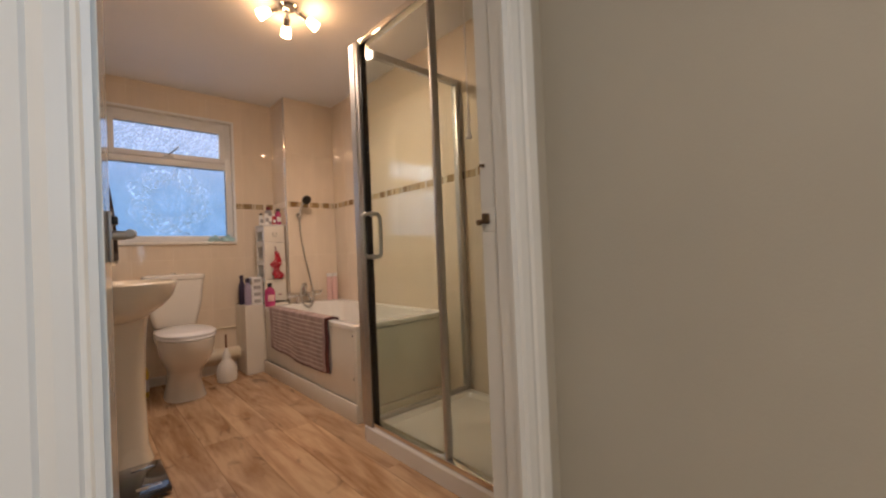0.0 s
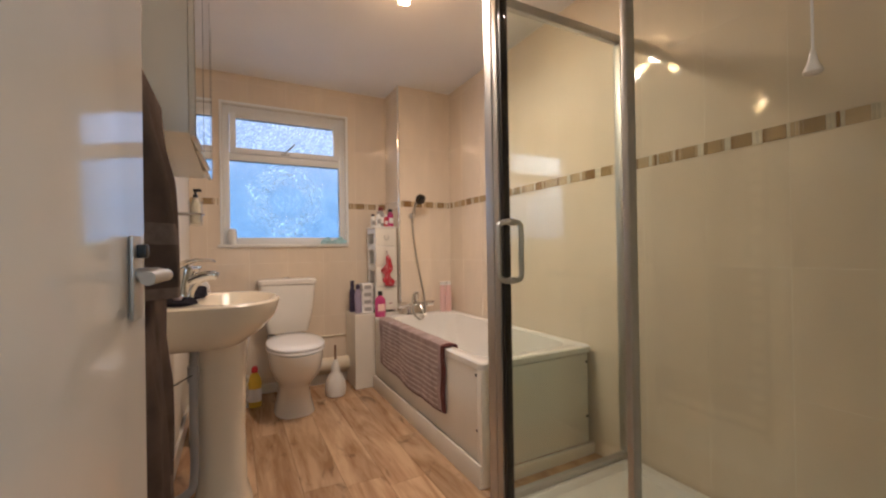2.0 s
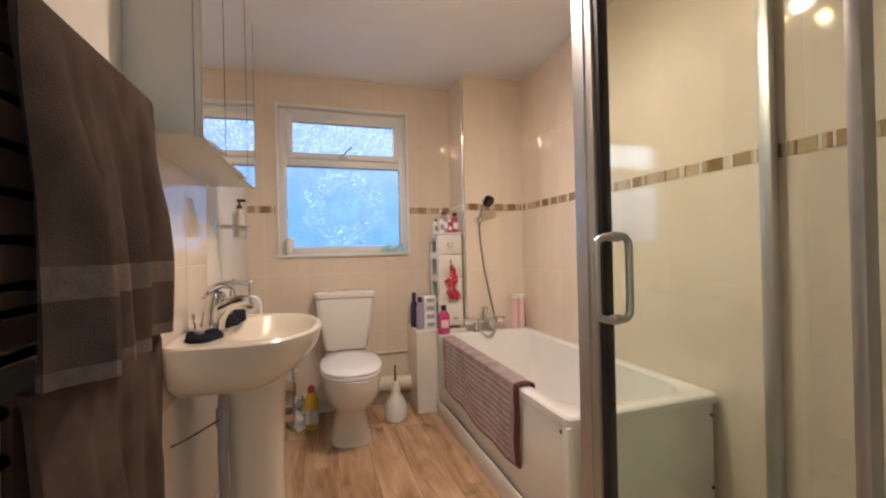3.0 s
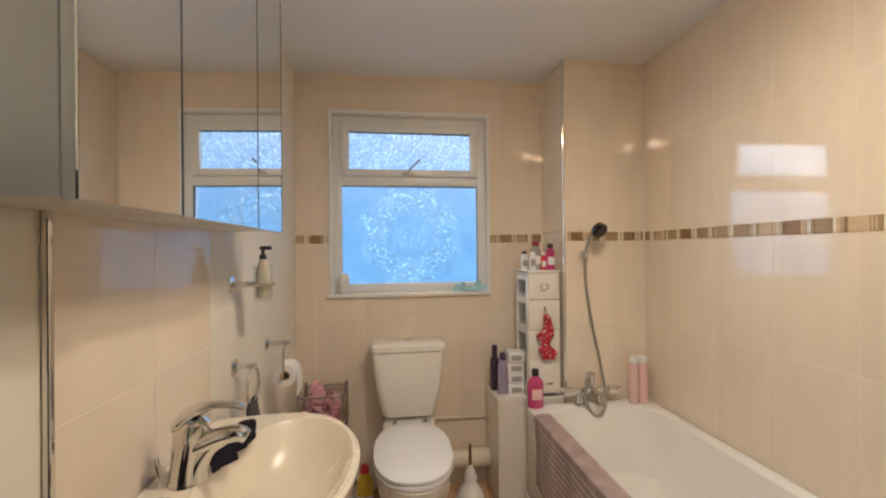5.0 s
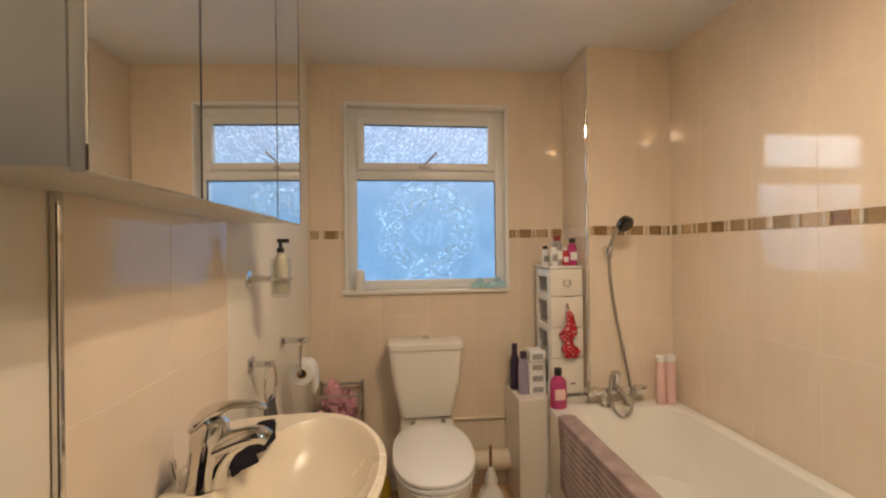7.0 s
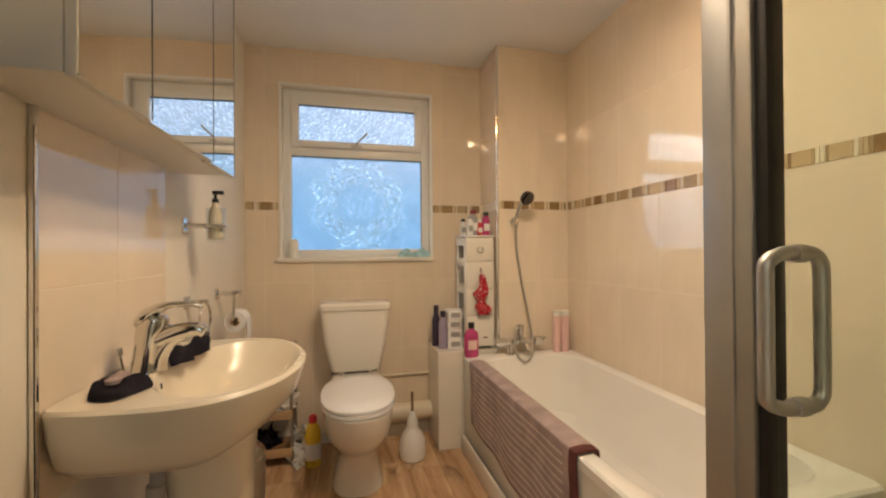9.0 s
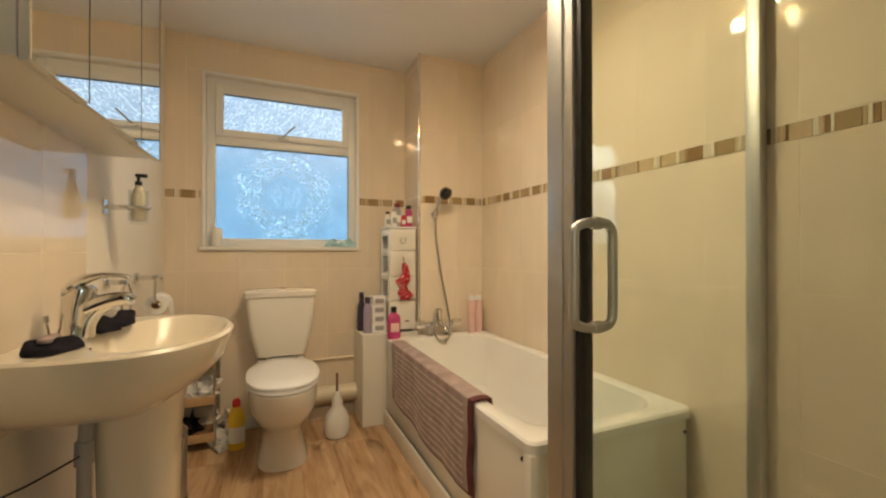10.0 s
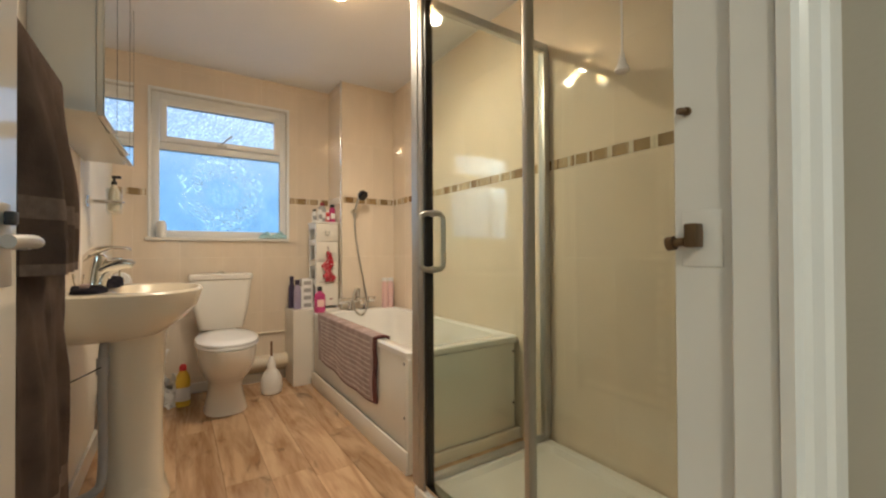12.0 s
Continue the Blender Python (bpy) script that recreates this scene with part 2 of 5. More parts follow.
def dusk_mat():
    """Dusk sky over dark foliage far behind the obscure glass."""
    m = bpy.data.materials.new("dusk_backdrop")
    m.use_nodes = True
    nt = m.node_tree
    nt.nodes.remove(nt.nodes["Principled BSDF"])
    tc = nt.nodes.new("ShaderNodeTexCoord")
    n1 = nt.nodes.new("ShaderNodeTexNoise")
    n1.inputs["Scale"].default_value, n1.inputs["Detail"].default_value = 6.0, 9
    nt.links.new(tc.outputs["Object"], n1.inputs["Vector"])
    cr = nt.nodes.new("ShaderNodeValToRGB")
    e = cr.color_ramp.elements
    e[0].position, e[0].color = 0.36, (0.13, 0.33, 0.60, 1)
    e[1].position, e[1].color = 0.66, (0.62, 0.86, 0.97, 1)
    mid = e.new(0.5)
    mid.color = (0.21, 0.45, 0.76, 1)
    nt.links.new(n1.outputs[0], cr.inputs[0])
    # added bright patch, out of view, feeding the window's reflection in tiles, brighter higher up
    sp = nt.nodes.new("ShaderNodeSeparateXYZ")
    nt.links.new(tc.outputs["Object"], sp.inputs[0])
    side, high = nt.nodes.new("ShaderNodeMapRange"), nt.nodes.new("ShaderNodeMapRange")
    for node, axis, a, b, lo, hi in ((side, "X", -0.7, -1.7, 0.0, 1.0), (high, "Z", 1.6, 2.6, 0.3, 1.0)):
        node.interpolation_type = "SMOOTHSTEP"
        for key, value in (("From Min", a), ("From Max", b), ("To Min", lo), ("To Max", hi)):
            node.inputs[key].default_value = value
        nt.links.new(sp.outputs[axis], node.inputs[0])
    added_glow = nt.nodes.new("ShaderNodeMath")
    added_glow.operation = "MULTIPLY"
    nt.links.new(side.outputs[0], added_glow.inputs[0])
    nt.links.new(high.outputs[0], added_glow.inputs[1])
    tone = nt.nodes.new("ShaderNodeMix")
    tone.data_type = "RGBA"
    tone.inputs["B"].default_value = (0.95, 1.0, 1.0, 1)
    nt.links.new(added_glow.outputs[0], tone.inputs["Factor"])
    # paler, lavender sky over the tree tops
    upper = nt.nodes.new("ShaderNodeMapRange")
    upper.interpolation_type = "SMOOTHSTEP"
    upper.inputs["From Min"].default_value, upper.inputs["From Max"].default_value, upper.inputs["To Max"].default_value = 1.9, 2.7, 0.65
    nt.links.new(sp.outputs["Z"], upper.inputs[0])
    pale = nt.nodes.new("ShaderNodeMix")
    pale.data_type = "RGBA"
    pale.inputs["B"].default_value = (0.62, 0.70, 0.88, 1)
    nt.links.new(upper.outputs[0], pale.inputs["Factor"])
    nt.links.new(cr.outputs[0], pale.inputs["A"])
    nt.links.new(pale.outputs["Result"], tone.inputs["A"])
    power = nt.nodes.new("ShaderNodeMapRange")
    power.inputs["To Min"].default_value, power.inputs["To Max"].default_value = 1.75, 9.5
    nt.links.new(added_glow.outputs[0], power.inputs[0])
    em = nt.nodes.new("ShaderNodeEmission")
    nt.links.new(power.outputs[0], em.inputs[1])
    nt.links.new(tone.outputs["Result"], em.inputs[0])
    nt.links.new(em.outputs[0], nt.nodes["Material Output"].inputs[0])
    return m


M_PAINT = mat("cream_wall_paint", (0.80, 0.75, 0.65), 0.55, var=0.04, scale=2.5, bump=0.08, bscale=160)
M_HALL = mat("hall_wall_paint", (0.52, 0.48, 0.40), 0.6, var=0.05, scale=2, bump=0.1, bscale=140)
M_CEIL = mat("ceiling_paint", (0.86, 0.85, 0.84), 0.8, var=0.03, scale=1.5, bump=0.15, bscale=90)
M_TILE = mat("cream_gloss_tile", (0.80, 0.69, 0.555), 0.06, var=0.035, scale=5, bump=0.03, bscale=9, rnd=0.02, coat=0.5, spec=0.75, stretch=(3, 3, 0.6), roughvar=0.03)
M_SPLASH = mat("splashback_tile", (0.80, 0.69, 0.555), 0.07, var=0.035, scale=5, bump=0.03, bscale=9, rnd=0.02, spec=0.6, roughvar=0.03)
M_GROUT = mat("grout", (0.845, 0.765, 0.65), 0.85, var=0.08, scale=12, bump=0.2, bscale=200)
M_MOS = [mat("mosaic_" + n, c, 0.25, var=0.14, scale=40, rnd=0.12) for n, c in (("brown", (0.25, 0.145, 0.06)), ("olive", (0.34, 0.235, 0.115)), ("sand", (0.53, 0.40, 0.245)), ("ivory", (0.72, 0.66, 0.53)))]
M_GLOSS = mat("white_gloss_paint", (0.80, 0.78, 0.73), 0.22, var=0.03, scale=3, bump=0.05, bscale=60)
M_DOOR = mat("door_gloss_paint", (0.78, 0.75, 0.69), 0.11, var=0.03, scale=2, bump=0.04, bscale=14)
M_UPVC = mat("white_upvc", (0.82, 0.83, 0.83), 0.3, var=0.02, scale=4)
M_GASKET = mat("dark_gasket", (0.03, 0.03, 0.032), 0.6)
M_SEAL = mat("black_seal", (0.012, 0.011, 0.010), 0.45)
M_CERAMIC = mat("white_ceramic", (0.83, 0.80, 0.74), 0.07, var=0.015, scale=3, coat=0.5, roughvar=0.02)
M_BASIN = mat("cream_ceramic", (0.79, 0.71, 0.57), 0.27, var=0.015, scale=3, coat=0.5, roughvar=0.02)
M_ACRYL = mat("white_acrylic", (0.83, 0.81, 0.77), 0.14, var=0.02, scale=3, roughvar=0.03)
M_SEAT = mat("white_seat_plastic", (0.85, 0.85, 0.86), 0.16, var=0.015, scale=3)
M_PANEL = mat("white_panel_board", (0.80, 0.76, 0.68), 0.25, var=0.03, scale=3)
M_CHROME = mat("chrome", (0.72, 0.71, 0.69), 0.08, 1.0, var=0.04, scale=12, roughvar=0.04)
M_SATIN = mat("satin_chrome", (0.54, 0.54, 0.53), 0.46, 1.0, var=0.04, scale=18, roughvar=0.02)
M_HOSE = mat("ribbed_steel_hose", (0.52, 0.50, 0.46), 0.3, 1.0, var=0.1, scale=60)
M_BRASS = mat("tarnished_brass", (0.15, 0.095, 0.05), 0.4, 0.7, var=0.15, scale=40)
M_GLASS = clear_glass("shower_glass", (0.970, 0.993, 0.966))
M_CLEAR = clear_glass("dispenser_glass", (0.95, 0.96, 0.95))
M_FROST = frosted_glass()
M_RELIEF = relief_glass()
M_MIRROR = mat("mirror", (0.88, 0.89, 0.88), 0.012, 1.0, var=0.005, scale=2, roughvar=0.004)
M_LADDER = mat("dark_chrome", (0.13, 0.125, 0.12), 0.2, 1.0, var=0.05)
M_CAB = mat("cabinet_foil", (0.72, 0.69, 0.62), 0.3, var=0.03, scale=3)
M_FLOOR = wood_mat("oak_laminate", (0.36, 0.20, 0.10), (0.64, 0.43, 0.26), 0.22)
M_DARKWOOD = wood_mat("brown_wood", (0.13, 0.06, 0.025), (0.30, 0.16, 0.075), 0.45, rnd=False)
M_TOWEL = mat("brown_terry", (0.098, 0.069, 0.054), 0.95, var=0.32, scale=9, bump=0.9, bscale=420, spec=0.1)
M_TOWELBAND = mat("towel_band", (0.17, 0.125, 0.10), 0.8, var=0.15, scale=60, bump=0.4, bscale=300, spec=0.1)
M_MAT_A = mat("taupe_terry", (0.40, 0.31, 0.295), 0.95, var=0.2, scale=14, bump=0.8, bscale=420, spec=0.1)
M_MAT_B = mat("pale_stripe_terry", (0.64, 0.56, 0.51), 0.95, var=0.15, scale=14, bump=0.8, bscale=420, spec=0.1)
M_MAT_C = mat("maroon_edge_terry", (0.13, 0.05, 0.048), 0.95, var=0.2, scale=14, bump=0.8, bscale=420, spec=0.1)
M_NAVY = mat("black_cloth", (0.018, 0.016, 0.022), 0.9, var=0.3, scale=30, bump=0.8, bscale=200, spec=0.1)
M_GREYCLOTH = mat("grey_cloth", (0.11, 0.105, 0.11), 0.95, var=0.2, scale=30, bump=0.7, bscale=250, spec=0.1)
M_PAPER = mat("white_paper", (0.82, 0.81, 0.80), 0.9, var=0.03, scale=30, bump=0.3, bscale=150)
M_WHITEP = mat("white_plastic", (0.82, 0.81, 0.78), 0.3, var=0.02)
M_BLACKP = mat("black_plastic", (0.02, 0.019, 0.018), 0.3)
M_BLACKG = mat("black_glass", (0.012, 0.012, 0.013), 0.05, coat=1.0, roughvar=0.02)
M_PINK = mat("pink_plastic", (0.78, 0.52, 0.50), 0.35, var=0.05)
M_MAGENTA = mat("magenta_liquid", (0.52, 0.06, 0.20), 0.15, var=0.15, scale=12)
M_RED = mat("red_plastic", (0.55, 0.03, 0.03), 0.35)
M_YELLOW = mat("yellow_plastic", (0.75, 0.52, 0.05), 0.35)
M_LILAC = mat("lilac_plastic", (0.36, 0.31, 0.44), 0.35, var=0.1)
M_PURPLE = mat("dark_purple_plastic", (0.05, 0.035, 0.075), 0.35)
M_BLUECL = mat("pale_blue_cloth", (0.38, 0.62, 0.68), 0.9, var=0.2, scale=30, bump=0.6, bscale=200)
M_MAROON = mat("maroon_label", (0.22, 0.02, 0.03), 0.4)
M_GREYL = mat("grey_print", (0.35, 0.34, 0.33), 0.5)
M_AMBER = mat("hand_soap", (0.66, 0.59, 0.46), 0.15)
M_CARD = mat("card_box", (0.50, 0.33, 0.18), 0.8, var=0.12, scale=14)
M_CARPET = mat("beige_carpet", (0.42, 0.36, 0.28), 0.95, var=0.2, scale=60, bump=0.9, bscale=500)
M_PIPE = mat("cream_pipe_paint", (0.74, 0.66, 0.52), 0.35, var=0.05)
M_SHADE = glow("lit_glass_shade", (1.0, 0.58, 0.25), 42.0)


def print_mat():
    """Red cotton with white blossoms."""
    m = mat("floral_red_cotton", (0.5, 0.02, 0.03), 0.9, bump=0.4, bscale=200)
    nt = m.node_tree
    v = nt.nodes.new("ShaderNodeTexVoronoi")
    v.inputs["Scale"].default_value = 75
    tc = nt.nodes.new("ShaderNodeTexCoord")
    nt.links.new(tc.outputs["Object"], v.inputs["Vector"])
    cr = nt.nodes.new("ShaderNodeValToRGB")
    e = cr.color_ramp.elements
    e[0].position, e[0].color = 0.20, (0.75, 0.62, 0.60, 1)
    e[1].position, e[1].color = 0.33, (0.42, 0.014, 0.03, 1)
    nt.links.new(v.outputs["Distance"], cr.inputs[0])
    nt.links.new(cr.outputs[0], nt.nodes["Principled BSDF"].inputs["Base Color"])
    return m


M_FLORAL = print_mat()

# ---- helpers for shapes ----


def bm_box(x0, x1, y0, y1, z0, z1, bevel=0.0, seg=2):
    bm = bmesh.new()
    bmesh.ops.create_cube(bm, size=1)
    for v in bm.verts:
        v.co = Vector(((x0 + x1) / 2 + v.co.x * (x1 - x0), (y0 + y1) / 2 + v.co.y * (y1 - y0), (z0 + z1) / 2 + v.co.z * (z1 - z0)))
    if bevel:
        bmesh.ops.bevel(bm, geom=bm.edges[:], offset=bevel, segments=seg, affect="EDGES", profile=0.5, clamp_overlap=True)
    return bm


def bm_loft(rings, cap0=True, cap1=True, closed=True):
    bm = bmesh.new()
    vs = [[bm.verts.new(p) for p in ring] for ring in rings]
    n = len(vs[0])
    for a, b in zip(vs, vs[1:]):
        for i in range(n if closed else n - 1):
            j = (i + 1) % n
            bm.faces.new((a[i], a[j], b[j], b[i]))
    if cap0 and closed:
        bm.faces.new(vs[0][::-1])
    if cap1 and closed:
        bm.faces.new(vs[-1])
    bmesh.ops.recalc_face_normals(bm, faces=bm.faces[:])
    return bm


def bm_lathe(cx, cy, profile, n=24, cap0=True, cap1=True, sx=1.0, sy=1.0):
    return bm_loft([[(cx + sx * r * math.cos(2 * math.pi * i / n), cy + sy * r * math.sin(2 * math.pi * i / n), z) for i in range(n)] for r, z in profile], cap0, cap1)


def bm_tube(points, r, n=12, radii=None):
    """A round bar along points."""
    pts = [Vector(p) for p in points]
    rings = []
    side = None
    for i, p in enumerate(pts):
        d = (pts[min(i + 1, len(pts) - 1)] - pts[max(i - 1, 0)]).normalized()
        if side is None:
            side = d.orthogonal().normalized()
        side = (side - d * side.dot(d)).normalized()
        up = d.cross(side)
        rr = radii[i] if radii else r
        rings.append([p + rr * (math.cos(2 * math.pi * k / n) * side + math.sin(2 * math.pi * k / n) * up) for k in range(n)])
    return bm_loft(rings)


def smooth_path(pts, steps=8):
    """A Catmull-Rom curve through a few points."""
    p = [Vector(q) for q in pts]
    p = [2 * p[0] - p[1], *p, 2 * p[-1] - p[-2]]
    out = []
    for i in range(1, len(p) - 2):
        for k in range(steps):
            t = k / steps
            a, b, c, d = p[i - 1], p[i], p[i + 1], p[i + 2]
            out.append(0.5 * (2 * b + (c - a) * t + (2 * a - 5 * b + 4 * c - d) * t * t + (3 * b - a - 3 * c + d) * t ** 3))
    out.append(p[-2])
    return out


def super_ring(cx, cy, rx, ry, z, n=40, e=2.0, back=None):
    """A superellipse ring; back cuts it off flat at that x."""
    out = []
    for i in range(n):
        a = 2 * math.pi * i / n
        c, s = math.cos(a), math.sin(a)
        x = cx + rx * math.copysign(abs(c) ** (2 / e), c)
        y = cy + ry * math.copysign(abs(s) ** (2 / e), s)
        out.append((x if back is None else max(x, back), y, z))
    return out


def joined(*bms):
    out = bmesh.new()
    me = bpy.data.meshes.new("tmp")
    for b in bms:
        b.to_mesh(me)
        out.from_mesh(me)
        b.free()
    bpy.data.meshes.remove(me)
    return out


def crumple(bm, amount, freq, seed=0.0):
    for v in bm.verts:
        v.co += amount * noise.noise_vector(v.co * freq + Vector((seed, seed * 2, 0)))
    return bm


def origin(ob):
    p = Vector((0, 0, 0))
    while ob is not None:
        p += ob.location
        ob = ob.parent
    return p


def mesh_of(name, bm, material, shift, smooth):
    bmesh.ops.translate(bm, verts=bm.verts[:], vec=-shift)
    me = bpy.data.meshes.new(name)
    bm.to_mesh(me)
    bm.free()
    me.materials.append(material)
    if smooth:
        me.shade_smooth()
        me.set_sharp_from_angle(angle=radians(38))
    return me


def thing(name, base, label, category, group="", kind=""):
    ob = new(name)
    ob.location = base
    ob.empty_display_size = 0.05
    return tagged(ob, label, category, group, kind)


def part(name, bm, material, parent, label="", smooth=True):
    ob = new(name, mesh_of(name, bm, material, origin(parent), smooth))
    ob.parent = parent
    return tagged(ob, label)


def solo(name, bm, material, base, label, category, group="", kind="", smooth=True):
    ob = new(name, mesh_of(name, bm, material, Vector(base), smooth))
    ob.location = base
    return tagged(ob, label, category, group, kind)


def structure(name, bm, material, label, category, smooth=False):
    ob = new(name, mesh_of(name, bm, material, Vector((0, 0, 0)), smooth))
    return tagged(ob, label, category, "", "structure")

# ---- the room ----
XL, XR, YD, YW, H = 0.236, 2.235, 0.89, 4.264, 2.405
FZ = -0.08                      # top of the floor
YH = 0.80                       # landing side of the door wall
DX0, DX1, DH = 0.33, 1.052, 1.95  # door opening
WX0, WX1, WZ0, WZ1 = 0.445, 1.396, 1.088, 2.176  # window opening
BX, BY = 1.753, 3.942           # pipe boxing

floor = structure("floor", bm_box(XL - 0.12, XR + 0.12, YH, YW + 0.115, FZ - 0.12, FZ - 0.012), M_DARKWOOD, "oak laminate bathroom floor", "floor")
structure("hall_floor", bm_box(-1.2, 1.2, -1.8, YH, FZ - 0.12, FZ - 0.004), M_CARPET, "beige carpet of the landing", "floor")
structure("ceiling", bm_box(XL - 0.12, XR + 0.12, YH, YW + 0.115, H, H + 0.1), M_CEIL, "white painted bathroom ceiling", "ceiling")
structure("hall_ceiling", bm_box(-1.2, 1.3, -1.8, YH, H, H + 0.1), M_CEIL, "white painted landing ceiling", "ceiling")
wall_left = structure("wall_left", bm_box(XL - 0.12, XL, YD, YW + 0.115, FZ, H), M_PAINT, "cream painted bathroom wall", "wall")
wall_right = structure("wall_right", bm_box(XR, XR + 0.12, YD, YW + 0.115, FZ, H), M_GROUT, "cream tiled wall behind bath and shower", "wall")
wall_window = structure("wall_window", joined(
    bm_box(XL, WX0, YW, YW + 0.115, FZ, H), bm_box(WX1, XR, YW, YW + 0.115, FZ, H),
    bm_box(WX0, WX1, YW, YW + 0.115, FZ, WZ0 - 0.004), bm_box(WX0, WX1, YW, YW + 0.115, WZ1, H)), M_GROUT, "cream tiled wall with the window", "wall")
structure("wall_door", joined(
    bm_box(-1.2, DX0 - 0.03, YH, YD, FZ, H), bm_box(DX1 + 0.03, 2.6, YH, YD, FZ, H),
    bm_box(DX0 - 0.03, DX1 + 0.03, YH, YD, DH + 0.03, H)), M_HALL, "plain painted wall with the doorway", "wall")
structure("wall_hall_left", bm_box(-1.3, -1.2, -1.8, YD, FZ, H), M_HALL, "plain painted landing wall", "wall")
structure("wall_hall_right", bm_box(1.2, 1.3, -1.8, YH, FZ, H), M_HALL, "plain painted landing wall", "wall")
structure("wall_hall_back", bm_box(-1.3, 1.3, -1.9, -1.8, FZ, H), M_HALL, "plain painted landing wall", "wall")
boxing = structure("pipe_boxing", bm_box(BX, XR, BY, YW, FZ, H), M_GROUT, "tiled pipe boxing at the end of the bath", "boxing")
structure("boxing_trim", bm_box(BX - 0.010, BX + 0.004, BY - 0.010, BY + 0.003, 0.515, H, 0.003), M_CHROME, "polished metal tile trim on the boxing's corner", "trim")

# window
win = thing("window_1", (0.92, YW, WZ0), "white plastic window with obscure glass and a top vent", "window", kind="structure")
FY0, FY1 = YW + 0.045, YW + 0.105
part("window_frame", joined(
    bm_box(WX0, WX0 + 0.055, FY0, FY1, WZ0, WZ1, 0.004), bm_box(WX1 - 0.055, WX1, FY0, FY1, WZ0, WZ1, 0.004),
    bm_box(WX0 + 0.055, WX1 - 0.055, FY0, FY1, WZ0, WZ0 + 0.055, 0.004), bm_box(WX0 + 0.055, WX1 - 0.055, FY0, FY1, WZ1 - 0.06, WZ1, 0.004),
    bm_box(WX0 + 0.055, WX1 - 0.055, FY0, FY1, 1.745, 1.80, 0.004)), M_UPVC, win)
SX0, SX1, SZ0, SZ1 = WX0 + 0.057, WX1 - 0.057, 1.802, WZ1 - 0.062
part("vent_sash", joined(
    bm_box(SX0, SX0 + 0.045, FY0 - 0.018, FY0 + 0.03, SZ0, SZ1, 0.004), bm_box(SX1 - 0.045, SX1, FY0 - 0.018, FY0 + 0.03, SZ0, SZ1, 0.004),
    bm_box(SX0 + 0.045, SX1 - 0.045, FY0 - 0.018, FY0 + 0.03, SZ0, SZ0 + 0.042, 0.004), bm_box(SX0 + 0.045, SX1 - 0.045, FY0 - 0.018, FY0 + 0.03, SZ1 - 0.042, SZ1, 0.004)), M_UPVC, win)
part("gasket", joined(
    bm_box(SX0 + 0.045, SX1 - 0.045, FY0 - 0.008, FY0 + 0.004, SZ1 - 0.047, SZ1 - 0.042), bm_box(WX0 + 0.055, WX1 - 0.055, FY0 + 0.006, FY0 + 0.016, 1.740, 1.745),
    bm_box(WX1 - 0.059, WX1 - 0.055, FY0 + 0.006, FY0 + 0.016, WZ0 + 0.06, 1.74)), M_GASKET, win)
for nm, a in (("pane", (SX0 + 0.043, SX1 - 0.043, FY0 + 0.004, FY0 + 0.010, SZ0 + 0.04, SZ1 - 0.04)), ("pane", (WX0 + 0.05, WX1 - 0.05, FY0 + 0.02, FY0 + 0.026, WZ0 + 0.05, 1.748))):
    p = part(nm, bm_box(*a), M_FROST, win, "pale blue patterned obscure glass", smooth=False)
    p.visible_shadow = False


def raised_leaf(x, z, length, width, turn, y):
    """A slim pointed ridge of glass standing off the pane towards the room."""
    c, n = (math.cos(turn), math.sin(turn)), (-math.sin(turn), math.cos(turn))
    rim = [(x + a * length * c[0] + b * width * n[0], y, z + a * length * c[1] + b * width * n[1]) for a, b in ((-0.5, 0), (-0.15, 0.45), (0.2, 0.4), (0.5, 0), (0.2, -0.4), (-0.15, -0.45))]
    top = [(x + a * length * c[0], y - width * 0.28, z + a * length * c[1]) for a in (-0.22, 0.22)]
    bm = bmesh.new()
    r, t = [bm.verts.new(p) for p in rim], [bm.verts.new(p) for p in top]
    for f in ((r[0], r[1], t[0]), (r[1], r[2], t[1], t[0]), (r[2], r[3], t[1]), (r[3], r[4], t[1]), (r[4], r[5], t[0], t[1]), (r[5], r[0], t[0])):
        bm.faces.new(f)
    bm.faces.new(r[::-1])
    bmesh.ops.recalc_face_normals(bm, faces=bm.faces[:])
    return bm


def etched_motif():
    """The eight-sided frame of raised bars in the middle of the lower pane."""
    cx, cz = (WX0 + WX1) / 2, 1.44
    low, y_low = [], FY0 + 0.0195
    for k in range(8):
        a = radians(22.5 + 45 * k)
        low.append(raised_leaf(cx + 0.135 * math.cos(a), cz + 0.135 * math.sin(a), 0.085, 0.012, a + math.pi / 2, y_low))
    p = part("raised_frame", joined(*low), M_RELIEF, win, "raised eight-sided frame in the obscure glass", smooth=False)
    p.visible_shadow = False


etched_motif()
stay = part("stay", joined(bm_tube([(0.90, FY0 - 0.022, 1.826), (0.925, FY0 - 0.045, 1.85), (0.975, FY0 - 0.05, 1.90)], 0.006), bm_box(0.87, 0.94, FY0 - 0.03, FY0 - 0.018, 1.81, 1.825, 0.003)), M_SATIN, win, "metal window stay")
structure("window_sill", bm_box(WX0 - 0.03, WX1 + 0.004, YW - 0.022, FY0, WZ0 - 0.022, WZ0 + 0.002, 0.005), M_GLOSS, "white gloss window sill", "sill")
structure("window_reveal", joined(bm_box(WX0, WX0 + 0.008, YW + 0.001, FY0, WZ0 + 0.002, WZ1), bm_box(WX1 - 0.008, WX1, YW + 0.001, FY0, WZ0 + 0.002, WZ1), bm_box(WX0, WX1, YW + 0.001, FY0, WZ1 - 0.008, WZ1)), M_GLOSS, "white painted window reveal", "trim")
